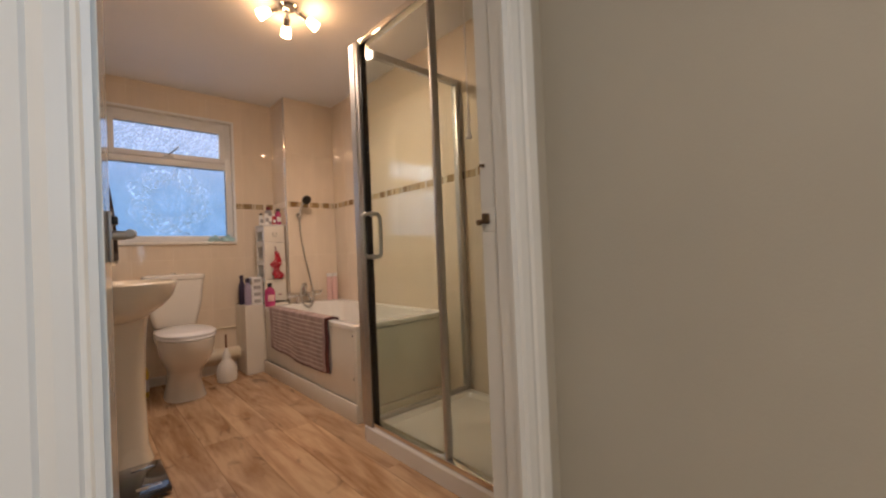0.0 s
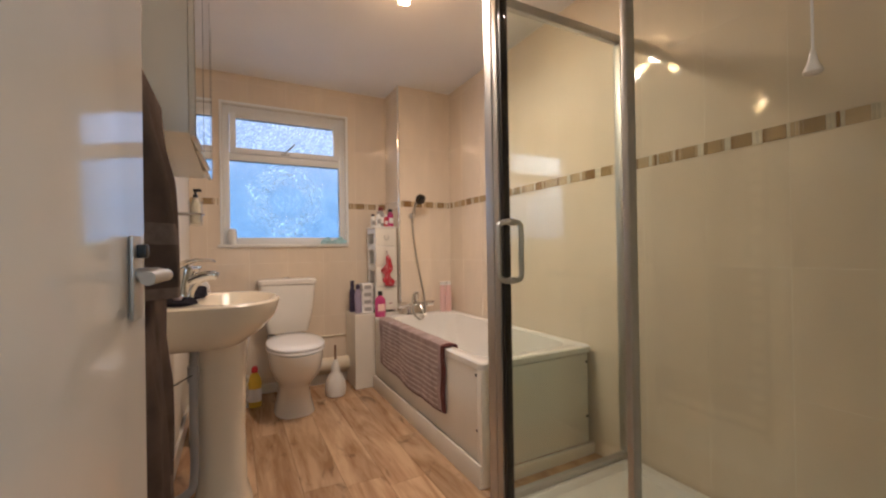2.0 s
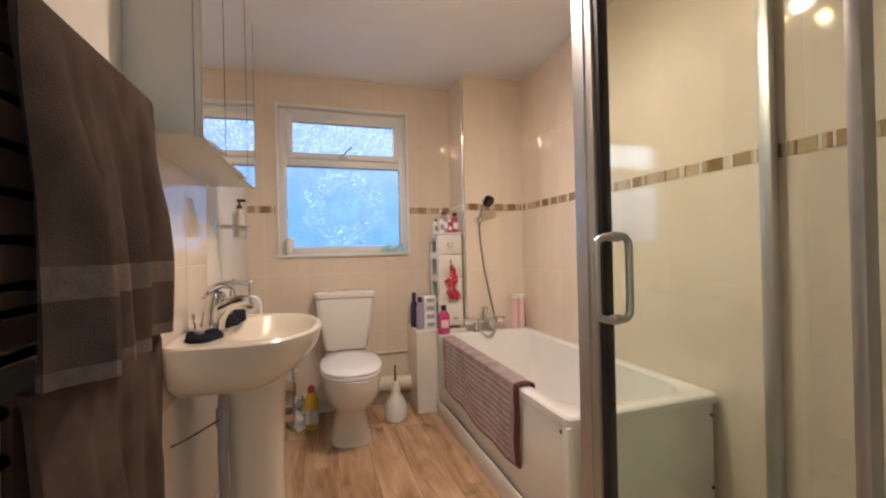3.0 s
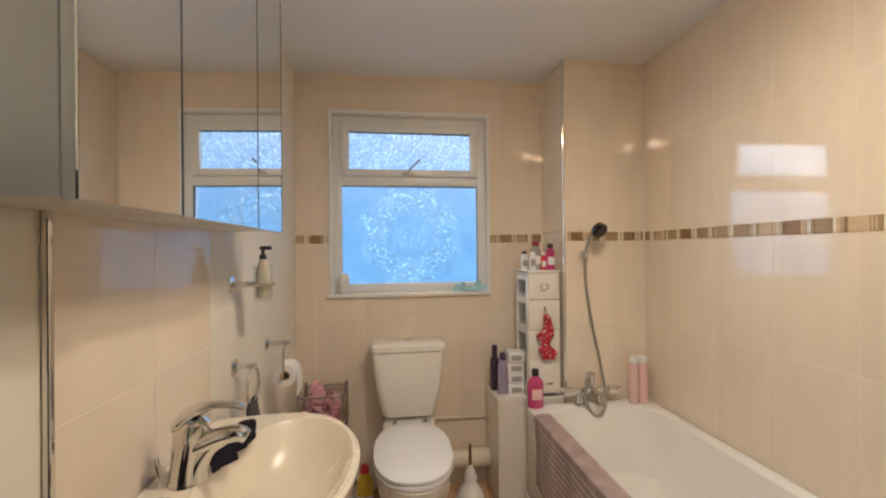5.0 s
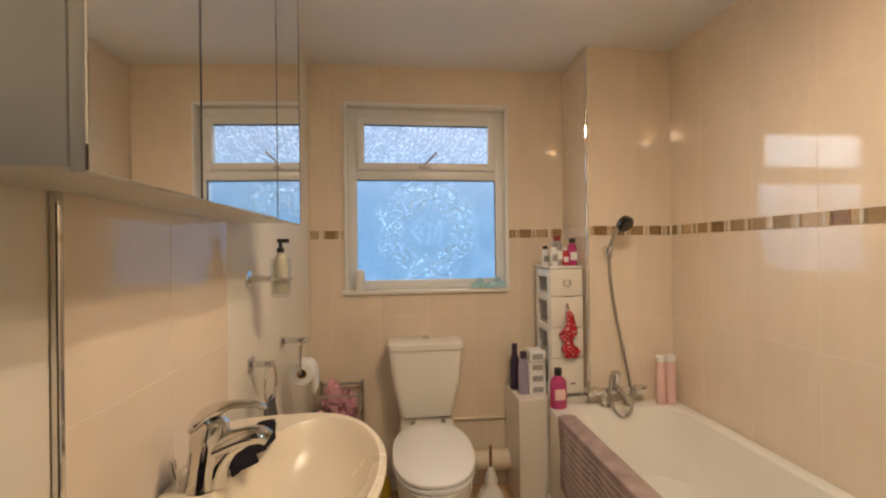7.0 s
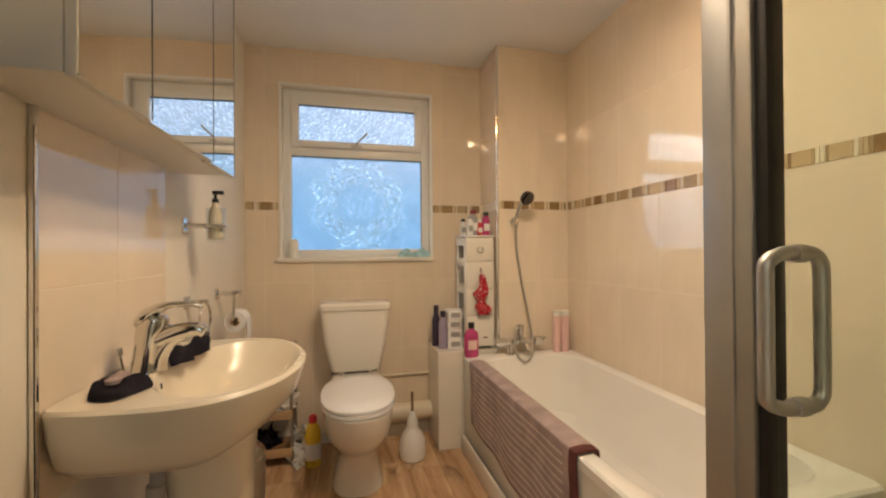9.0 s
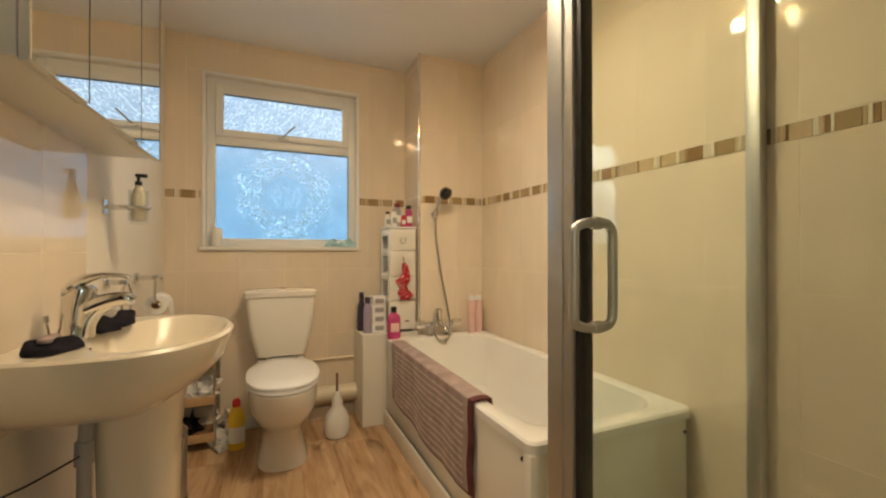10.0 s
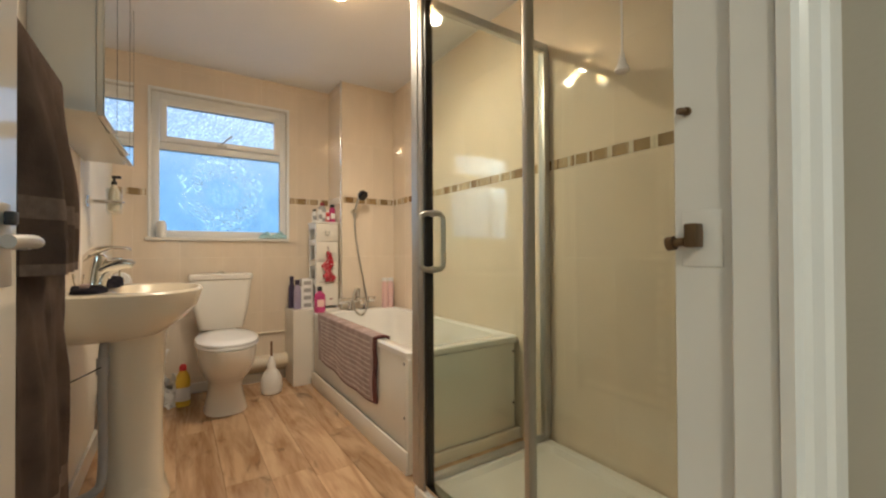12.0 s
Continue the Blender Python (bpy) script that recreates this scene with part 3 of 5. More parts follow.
structure("window_trim", joined(bm_box(WX0 - 0.012, WX0 + 0.002, YW - 0.012, YW + 0.004, WZ0, WZ1 + 0.012, 0.003), bm_box(WX1 - 0.002, WX1 + 0.012, YW - 0.012, YW + 0.004, WZ0, WZ1 + 0.012, 0.003), bm_box(WX0, WX1, YW - 0.012, YW + 0.004, WZ1 - 0.002, WZ1 + 0.012, 0.003)), M_UPVC, "white plastic tile edge round the window", "trim")
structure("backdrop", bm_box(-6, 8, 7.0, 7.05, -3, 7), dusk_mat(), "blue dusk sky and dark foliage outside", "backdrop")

# doorway
LZ = DH
lining = thing("door_lining", (DX1, YD, FZ), "white gloss door lining with stop beads", "door frame", kind="structure")
for x0, x1, sx0, sx1 in ((DX1, DX1 + 0.03, DX1 - 0.012, DX1 - 0.0005), (DX0 - 0.03, DX0, DX0 + 0.0005, DX0 + 0.012)):
    part("jamb", bm_box(x0, x1, YH - 0.002, YD + 0.002, FZ, LZ, 0.001, 1), M_GLOSS, lining, smooth=False)
    part("stop_bead", bm_box(sx0, sx1, YH, YH + 0.035, FZ, LZ, 0.001, 1), M_GLOSS, lining, smooth=False)
part("head", bm_box(DX0 - 0.03, DX1 + 0.03, YH - 0.002, YD + 0.002, LZ, LZ + 0.03, 0.001, 1), M_GLOSS, lining, smooth=False)


def architrave(x_in, x_out, name):
    """A moulded upright: steps and a bead along its width."""
    s = 1 if x_out > x_in else -1
    w = abs(x_out - x_in)
    prof = ((0, 0), (0, 0.010), (0.10, 0.013), (0.14, 0.008), (0.20, 0.008), (0.25, 0.015), (0.45, 0.018), (0.60, 0.014), (0.66, 0.019), (0.92, 0.021), (1.0, 0.018), (1.0, 0))
    rings = [[(x_in + s * w * u, YH - 0.002 - d, z) for u, d in prof] for z in (FZ, LZ + 0.07)]
    structure(name, bm_loft(rings), M_GLOSS, "white gloss moulded architrave", "trim", smooth=False)


architrave(DX1 - 0.018, DX1 + 0.085, "architrave_right")
architrave(DX0 + 0.006, DX0 - 0.075, "architrave_left")
structure("architrave_top", bm_box(DX0 - 0.075, DX1 + 0.085, YH - 0.024, YH - 0.001, LZ + 0.071, LZ + 0.15, 0.004), M_GLOSS, "white gloss architrave over the door", "trim")
structure("door_threshold", bm_box(DX0, DX1, YH, YD, FZ - 0.011, FZ + 0.004, 0.003), M_SATIN, "metal threshold strip", "trim")

# open door leaf, hinged at the left jamb
door = thing("door_1", (DX0 - 0.030, YD + 0.004, FZ), "open white gloss door standing against the wall", "door", kind="structure")
LEAN_ANGLE = math.atan2(1.63 - YD - 0.004, 0.386 - DX0 + 0.030)
dmat = Matrix.Translation((DX0 - 0.030, YD + 0.004, 0)) @ Matrix.Rotation(LEAN_ANGLE, 4, "Z")


def on_door(bm):
    """From the leaf's own axes (along the leaf, out of its back, up) to the room."""
    bmesh.ops.transform(bm, matrix=dmat, verts=bm.verts[:])
    return bm


LEAFW = 0.738
part("leaf", on_door(bm_box(0, LEAFW, 0.0, 0.038, FZ + 0.008, 1.935, 0.002)), M_DOOR, door)
for side in (-1, 1):
    y0 = 0.0 if side < 0 else 0.038
    pl = part("back_plate", on_door(bm_box(LEAFW - 0.075, LEAFW - 0.032, min(y0, y0 + side * 0.007), max(y0, y0 + side * 0.007), 0.915, 1.047, 0.003)), M_SATIN, door, "satin metal back plate")
    part("lever", on_door(joined(bm_tube([(LEAFW - 0.054, y0 + side * 0.005, 0.985), (LEAFW - 0.054, y0 + side * 0.035, 0.985)], 0.012),
         bm_tube(smooth_path([(LEAFW - 0.054, y0 + side * 0.035, 0.985), (LEAFW - 0.035, y0 + side * 0.046, 0.985), (LEAFW - 0.07, y0 + side * 0.05, 0.983), (LEAFW - 0.15, y0 + side * 0.048, 0.98)]) if side > 0 else
                 smooth_path([(LEAFW - 0.054, y0 - 0.035, 0.985), (LEAFW - 0.065, y0 - 0.046, 0.985), (LEAFW - 0.105, y0 - 0.05, 0.986), (LEAFW - 0.155, y0 - 0.047, 0.984)]), 0.010))), M_SATIN, pl, "satin metal lever handle")
part("thumb_turn", on_door(bm_box(LEAFW - 0.062, LEAFW - 0.046, -0.02, -0.006, 1.012, 1.034, 0.003)), M_BLACKP, door, "dark privacy turn")
part("latch_plate", on_door(bm_box(LEAFW, LEAFW + 0.002, 0.008, 0.030, 0.88, 1.06, 0.0005)), M_SATIN, door, "metal latch plate")

# tiles
TW, TH, G = 0.281, 0.45, 0.0024
STRIP0, STRIP1 = 1.388, 1.442
random.seed(4)
tile_cache = {}


def tile_mesh(w, h):
    """A tile with a pillowed edge, standing in x and z, its face towards -y."""
    key = (round(w, 3), round(h, 3))
    if key not in tile_cache:
        e, t = 0.0006, 0.0009
        a, b = w / 2 - G / 2, h / 2 - G / 2
        back = [(-a, 0, -b), (a, 0, -b), (a, 0, b), (-a, 0, b)]
        mid = [(x, -t + e * 0.7, z) for x, _, z in back]
        face = [(math.copysign(abs(x) - e, x), -t, math.copysign(abs(z) - e, z)) for x, _, z in back]
        bm = bm_loft([back, mid, face], cap0=False)
        tile_cache[key] = mesh_of("tile", bm, M_TILE, Vector((0, 0, 0)), False)
    return tile_cache[key]


def lay(parent, me, place, turn):
    ob = new("tile", me)
    ob.parent = parent
    ob.matrix_basis = place @ Matrix.Rotation(turn, 4, "Z")
    return ob


ROWS_Z = [(STRIP1 + TH * 2, H - 0.002), (STRIP1 + TH, STRIP1 + 2 * TH), (STRIP1, STRIP1 + TH), (STRIP0 - TH, STRIP0), (STRIP0 - 2 * TH, STRIP0 - TH), (STRIP0 - 3 * TH, STRIP0 - 2 * TH), (FZ, STRIP0 - 3 * TH)]


def tile_wall(parent, u0, u1, start, make, skip=None, rows=ROWS_Z):
    """Tiles from u0 to u1 along a wall, joints counted from start; make(u, z) gives place and turn."""
    cuts = [u0]
    k = math.ceil((u0 - start) / TW + 1e-6)
    while start + k * TW < u1 - 0.012:
        if start + k * TW > u0 + 0.012:
            cuts.append(start + k * TW)
        k += 1
    cuts.append(u1)
    for a, b in zip(cuts, cuts[1:]):
        for z0, z1 in rows:
            if z1 - z0 < 0.015:
                continue
            for (p, q, r, s) in (skip(a, b, z0, z1) if skip else ((a, b, z0, z1),)):
                m, turn = make((p + q) / 2, (r + s) / 2)
                lay(parent, tile_mesh(q - p, s - r), Matrix.Translation(m), turn)


def mosaic(parent, u0, u1, make, start=3.08, z0=STRIP0, z1=STRIP1):
    """The border: a broad brown chip, then four slim strips of pale and dark stone, over and over."""
    rhythm = 0.105
    k = math.floor((u0 - start) / rhythm) - 1
    while start + k * rhythm < u1 + rhythm:
        u = start + k * rhythm - 0.029
        broad = 0.058 + random.uniform(-0.004, 0.004)
        slim = [random.uniform(0.008, 0.014) for _ in range(4)]
        grow = (rhythm - broad) / sum(slim)
        dark = random.choice((1, 1, 2))
        for n, w in enumerate([broad] + [q * grow for q in slim]):
            a, b = max(u, u0 + 0.001), min(u + w, u1 - 0.001)
            u += w
            if b - a < 0.004:
                continue
            stone = random.choice((M_MOS[0], M_MOS[1], M_MOS[1], M_MOS[2])) if n == 0 else random.choice(M_MOS[0:2]) if n == dark else random.choice(M_MOS[2:])
            bm = bm_box(-(b - a) / 2 + 0.001, (b - a) / 2 - 0.001, -0.0026, 0, -(z1 - z0) / 2 + 0.002, (z1 - z0) / 2 - 0.002)
            ob = new("mosaic_chip", mesh_of("mosaic_chip", bm, stone, Vector((0, 0, 0)), False))
            m, turn = make((a + b) / 2, (z0 + z1) / 2)
            ob.parent = parent
            ob.matrix_basis = Matrix.Translation(m) @ Matrix.Rotation(turn, 4, "Z")
        k += 1


def around_window(a, b, z0, z1):
    """Cut a tile round the window opening."""
    x0, x1, w0, w1 = WX0 - 0.012, WX1 + 0.012, WZ0 - 0.022, WZ1 + 0.012
    if b <= x0 or a >= x1 or z1 <= w0 or z0 >= w1:
        return [(a, b, z0, z1)]
    out = []
    if z1 > w1 + 0.01:
        out.append((a, b, w1, z1))
    if z0 < w0 - 0.01:
        out.append((a, b, z0, w0))
    zz0, zz1 = max(z0, w0), min(z1, w1)
    if a < x0 - 0.008:
        out.append((a, x0, zz0, zz1))
    if b > x1 + 0.008:
        out.append((x1, b, zz0, zz1))
    return out


def on_right(u, z):
    return (XR, u, z), -math.pi / 2


def on_far(u, z):
    return (u, YW, z), 0.0


def on_box(u, z):
    return (u, BY, z), 0.0


def on_boxside(u, z):
    return (BX, u, z), -math.pi / 2


def build_tiles():
    tile_wall(wall_right, YD, BY, 3.437, on_right)
    tile_wall(wall_window, XL, BX, BX, on_far, around_window)
    tile_wall(boxing, BX, XR, BX, on_box)
    tile_wall(boxing, BY, YW, BY, on_boxside)
    mosaic(wall_right, YD, BY - 0.008, on_right)
    mosaic(boxing, BX, XR - 0.008, on_box)
    mosaic(wall_window, XL, WX0 - 0.014, on_far)
    mosaic(wall_window, WX1 + 0.014, BX - 0.008, on_far)


# splashback over the basin
splash = structure("splashback", bm_box(XL, XL + 0.003, 2.53, 3.125, 0.80, 1.55), M_GROUT, "cream tiled splashback over the basin", "splashback")
structure("splashback_trim", bm_box(XL, XL + 0.013, 2.518, 2.530, 0.62, 1.50, 0.003), M_CHROME, "polished metal edge of the splashback", "trim")
for u in (2.679, 2.976):
    for z0, z1 in ((0.62, 1.057), (1.057, 1.5)):
        me = tile_mesh(0.297, z1 - z0).copy()
        me.materials[0] = M_SPLASH
        ob = new("tile", me)
        ob.parent = splash
        ob.matrix_basis = Matrix.Translation((XL + 0.003, u, (z0 + z1) / 2)) @ Matrix.Rotation(math.pi / 2, 4, "Z")

# planks
PW, PL = 0.185, 1.22


def build_floor():
    random.seed(11)
    x = XL
    k = 0
    while x < XR:
        w = min(PW, XR - x)
        y = YD - 0.09 - random.uniform(0, PL * 0.9)
        while y < YW:
            a, b = max(y, YD - 0.0), min(y + PL, YW)
            if b - a > 0.03:
                bm = bm_box(-w / 2 + 0.0006, w / 2 - 0.0006, -(b - a) / 2 + 0.0006, (b - a) / 2 - 0.0006, -0.012, 0.0, 0.0006, 1)
                ob = new("plank", mesh_of("plank", bm, M_FLOOR, Vector((0, 0, 0)), False))
                ob.parent = floor
                ob.location = (x + w / 2, (a + b) / 2, FZ)
            y += PL
        x += w
        k += 1


# ---- bath ----
RZ = 0.497
BX0, BX1, BY0, BY1 = 1.516, XR - 0.008, 2.345, BY - 0.009


def rrect(x0, x1, y0, y1, r, z, n=8):
    out = []
    for cx, cy, a0 in ((x1 - r, y1 - r, 0), (x0 + r, y1 - r, 90), (x0 + r, y0 + r, 180), (x1 - r, y0 + r, 270)):
        for i in range(n + 1):
            a = radians(a0 + 90 * i / n)
            out.append((cx + r * math.cos(a), cy + r * math.sin(a), z))
    return out


bath = thing("bath", (1.875, 3.14, FZ), "white acrylic bath with white side panels", "bath")
part("tub", bm_loft([
    rrect(BX0 + 0.012, BX1 - 0.012, BY0 + 0.012, BY1 - 0.012, 0.03, RZ - 0.035), rrect(BX0, BX1, BY0, BY1, 0.035, RZ - 0.035), rrect(BX0, BX1, BY0, BY1, 0.035, RZ - 0.008),
    rrect(BX0 + 0.008, BX1 - 0.008, BY0 + 0.008, BY1 - 0.008, 0.03, RZ),
    rrect(BX0 + 0.055, BX1 - 0.05, BY0 + 0.065, BY1 - 0.10, 0.13, RZ), rrect(BX0 + 0.065, BX1 - 0.06, BY0 + 0.078, BY1 - 0.11, 0.13, RZ - 0.008),
    rrect(BX0 + 0.085, BX1 - 0.08, BY0 + 0.13, BY1 - 0.13, 0.14, RZ - 0.15), rrect(BX0 + 0.11, BX1 - 0.10, BY0 + 0.22, BY1 - 0.16, 0.15, RZ - 0.32),
    rrect(BX0 + 0.15, BX1 - 0.14, BY0 + 0.30, BY1 - 0.22, 0.13, RZ - 0.365)], cap0=False), M_ACRYL, bath)
sp = part("side_panel", bm_box(BX0 + 0.010, BX0 + 0.026, BY0 + 0.016, BY1, FZ + 0.09, RZ - 0.036, 0.003), M_PANEL, bath)
part("plinth", bm_box(BX0 - 0.012, BX0 + 0.0015, BY0 + 0.006, BY1, FZ, FZ + 0.11, 0.004), M_PANEL, bath)
part("corner_post", bm_box(BX0 + 0.002, BX0 + 0.048, BY0 + 0.003, BY0 + 0.045, FZ, RZ - 0.036, 0.004), M_PANEL, bath)
ep = part("end_panel", bm_box(BX0 + 0.048, BX1 - 0.022, BY0 + 0.016, BY0 + 0.030, FZ + 0.06, RZ - 0.044, 0.003), M_PANEL, bath)
part("end_batten", bm_box(BX0 + 0.048, BX1, BY0 - 0.006, BY0 + 0.014, FZ, FZ + 0.06, 0.003), M_PANEL, bath)
for y, z in ((2.40, 0.43), (2.40, 0.17), (3.05, 0.43)):
    part("screw", bm_tube([(BX0 + 0.011, y, z), (BX0 + 0.005, y, z)], 0.007), M_BLACKP, sp, "dark screw head")
for x, z in ((BX1 - 0.034, 0.41), (BX1 - 0.034, 0.12), (1.60, 0.41)):
    part("screw", bm_tube([(x, BY0 + 0.017, z), (x, BY0 + 0.011, z)], 0.007), M_BLACKP, ep, "dark screw head")
part("waste", bm_lathe(1.875, BY1 - 0.32, [(0.0, RZ - 0.362), (0.03, RZ - 0.362), (0.032, RZ - 0.365)], cap0=False, cap1=False), M_CHROME, bath, "chrome plug hole")
structure("ledge", bm_box(1.372, BX - 0.001, 3.968, YW - 0.008, FZ, 0.515, 0.003), M_PANEL, "white boxed-in ledge beside the bath", "boxing")

# ---- shower ----
GX, SY, STOP_Z, TRAY = 1.465, 2.13, 2.05, 0.0
tray = thing("shower_tray", (1.85, 1.5, FZ), "low white stone-resin shower tray", "shower tray")
part("basin_floor", bm_loft([rrect(1.435, XR - 0.008, YD + 0.004, SY + 0.035, 0.03, FZ), rrect(1.435, XR - 0.008, YD + 0.004, SY + 0.035, 0.03, TRAY - 0.006), rrect(1.442, XR - 0.014, YD + 0.01, SY + 0.028, 0.03, TRAY),
     rrect(1.51, XR - 0.06, YD + 0.06, SY - 0.03, 0.05, TRAY), rrect(1.53, XR - 0.08, YD + 0.08, SY - 0.05, 0.05, TRAY - 0.022)]), M_ACRYL, tray)
part("waste", bm_lathe(1.9, 1.2, [(0.0, TRAY - 0.014), (0.04, TRAY - 0.015), (0.045, TRAY - 0.022)], cap0=False, cap1=False), M_CHROME, tray, "chrome waste cover")
enc = thing("shower_enclosure", (GX, SY, TRAY), "chrome framed glass shower enclosure with a door", "shower enclosure")
part("corner_post", joined(bm_box(1.440, 1.490, 2.082, 2.172, TRAY, STOP_Z, 0.004), bm_box(1.436, 1.441, 2.112, 2.118, TRAY, STOP_Z)), M_SATIN, enc)
part("seal", bm_box(1.448, 1.482, 2.063, 2.081, TRAY + 0.03, STOP_Z - 0.035, 0.002), M_SEAL, enc, "black rubber seal")
part("top_rail", bm_box(1.445, 1.490, YD + 0.01, 2.081, STOP_Z - 0.035, STOP_Z, 0.003), M_CHROME, enc)
part("bottom_rail", bm_box(1.445, 1.490, YD + 0.01, 2.081, TRAY, TRAY + 0.03, 0.003), M_CHROME, enc)
part("side_rail", bm_box(1.491, XR - 0.012, SY - 0.012, SY + 0.018, STOP_Z - 0.04, STOP_Z, 0.003), M_SATIN, enc)
part("side_sill", bm_box(1.491, XR - 0.012, SY - 0.012, SY + 0.018, TRAY, TRAY + 0.025, 0.003), M_SATIN, enc)
part("wall_channel", bm_box(XR - 0.045, XR - 0.008, SY - 0.018, SY + 0.024, TRAY + 0.026, STOP_Z - 0.041, 0.003), M_SATIN, enc)
part("wall_channel", bm_box(1.447, 1.488, YD + 0.002, YD + 0.04, TRAY + 0.031, STOP_Z - 0.036, 0.003), M_SATIN, enc)
part("side_glass", bm_box(1.491, XR - 0.046, SY, SY + 0.006, TRAY + 0.026, STOP_Z - 0.041), M_GLASS, enc, "clear side glass", smooth=False)
part("fixed_glass", bm_box(1.474, 1.480, YD + 0.041, 1.504, TRAY + 0.031, STOP_Z - 0.036), M_GLASS, enc, "clear fixed glass", smooth=False)
sdoor = part("door_glass", bm_box(1.460, 1.466, 1.527, 2.062, TRAY + 0.035, STOP_Z - 0.038), M_GLASS, enc, "clear glass shower door", smooth=False)
part("mullion", bm_box(1.452, 1.486, 1.505, 1.526, TRAY + 0.031, STOP_Z - 0.036, 0.005), M_SATIN, enc)
hz0, hz1, hy = 0.898, 1.122, 2.034


def d_bow(s):
    return smooth_path([(1.463, hy, hz0), (1.463 + s * 0.028, hy, hz0), (1.463 + s * (0.056 if s < 0 else 0.043), hy, hz0 + 0.012), (1.463 + s * (0.060 if s < 0 else 0.047), hy, hz0 + 0.035), (1.463 + s * (0.060 if s < 0 else 0.047), hy, (hz0 + hz1) / 2),
                        (1.463 + s * (0.060 if s < 0 else 0.047), hy, hz1 - 0.035), (1.463 + s * (0.056 if s < 0 else 0.043), hy, hz1 - 0.012), (1.463 + s * 0.028, hy, hz1), (1.463, hy, hz1)], 6)


part("handle", joined(bm_tube(d_bow(-1), 0.0105), bm_tube(d_bow(1), 0.0105), bm_tube([(1.452, hy, hz0), (1.474, hy, hz0)], 0.014), bm_tube([(1.452, hy, hz1), (1.474, hy, hz1)], 0.014)), M_SATIN, sdoor, "satin metal D-shaped pull handle")

# ---- toilet ----
TX = 0.888
toilet = thing("toilet", (TX, 3.85, FZ), "white close-coupled toilet with closed lid", "toilet")
part("pan", bm_loft([
    super_ring(TX, 3.82, 0.132, 0.198, FZ, e=2.6), super_ring(TX, 3.82, 0.129, 0.194, FZ + 0.015, e=2.6), super_ring(TX, 3.835, 0.112, 0.18, FZ + 0.09, e=2.5), super_ring(TX, 3.83, 0.103, 0.185, 0.08, e=2.4), super_ring(TX, 3.81, 0.112, 0.215, 0.135, e=2.4),
    super_ring(TX, 3.765, 0.142, 0.265, 0.19, e=2.3), super_ring(TX, 3.73, 0.164, 0.296, 0.255, e=2.2), super_ring(TX, 3.715, 0.172, 0.307, 0.32, e=2.2), super_ring(TX, 3.71, 0.174, 0.31, 0.375, e=2.2)]), M_CERAMIC, toilet)
part("back_shelf", bm_box(TX - 0.15, TX + 0.15, 3.93, YW - 0.012, 0.28, 0.385, 0.03, 4), M_CERAMIC, toilet)
part("seat", bm_loft([super_ring(TX, 3.70, 0.178, 0.282, 0.377, e=2.2), super_ring(TX, 3.70, 0.186, 0.29, 0.383, e=2.2), super_ring(TX, 3.70, 0.184, 0.288, 0.397, e=2.2)]), M_SEAT, toilet)
part("lid", bm_loft([super_ring(TX, 3.71, 0.176, 0.287, 0.399, e=2.35), super_ring(TX, 3.71, 0.184, 0.293, 0.404, e=2.35), super_ring(TX, 3.71, 0.183, 0.292, 0.413, e=2.35), super_ring(TX, 3.71, 0.165, 0.275, 0.421, e=2.35), super_ring(TX, 3.71, 0.09, 0.19, 0.425, e=2.35)]), M_SEAT, toilet)
for s in (-1, 1):
    part("hinge", bm_tube([(TX + s * 0.08, 4.02, 0.385), (TX + s * 0.08, 4.02, 0.42)], 0.014), M_CHROME, toilet, "chrome seat hinge")


def cistern_ring(hw, y0, y1, z, r=0.035):
    return rrect(TX - hw, TX + hw, y0, y1, r, z, 5)


part("cistern", bm_loft([cistern_ring(0.145, 4.09, 4.25, 0.405), cistern_ring(0.152, 4.082, 4.25, 0.43), cistern_ring(0.185, 4.074, 4.25, 0.58), cistern_ring(0.203, 4.07, 4.25, 0.765), cistern_ring(0.2, 4.072, 4.25, 0.772)]), M_CERAMIC, toilet)
part("cistern_lid", bm_loft([cistern_ring(0.205, 4.064, 4.252, 0.773), cistern_ring(0.212, 4.058, 4.254, 0.779), cistern_ring(0.212, 4.058, 4.254, 0.806), cistern_ring(0.205, 4.066, 4.25, 0.816), cistern_ring(0.15, 4.10, 4.23, 0.822)]), M_CERAMIC, toilet)
part("flush_button", bm_lathe(TX, 4.16, [(0.024, 0.821), (0.024, 0.828), (0.02, 0.831)]), M_CHROME, toilet, "chrome flush button")

# ---- basin ----
CY, BZ = 2.835, 0.822
basin = thing("washbasin", (0.45, CY, FZ), "white pedestal washbasin with an oval bowl", "washbasin")
WB = XL + 0.011


def basin_ring(front, half, z, e=2.1):
    """Oval ring, cut off flat by the wall behind."""
    out = []
    n = 64
    cx = min(0.46, front - 0.1)
    for i in range(n):
        a = 2 * math.pi * i / n
        c, s = math.cos(a), math.sin(a)
        rx = (front - cx) if c > 0 else 0.50 if half > 0.2 else 0.50 * half / 0.2
        out.append((max(WB, cx + rx * math.copysign(abs(c) ** (2 / e), c)), CY + half * math.copysign(abs(s) ** (2 / e), s), z))
    return out


def bowl_ring(cx, rx, ry, z):
    n = 64
    return [(cx + rx * math.cos(2 * math.pi * i / n), CY + ry * math.sin(2 * math.pi * i / n), z) for i in range(n)]


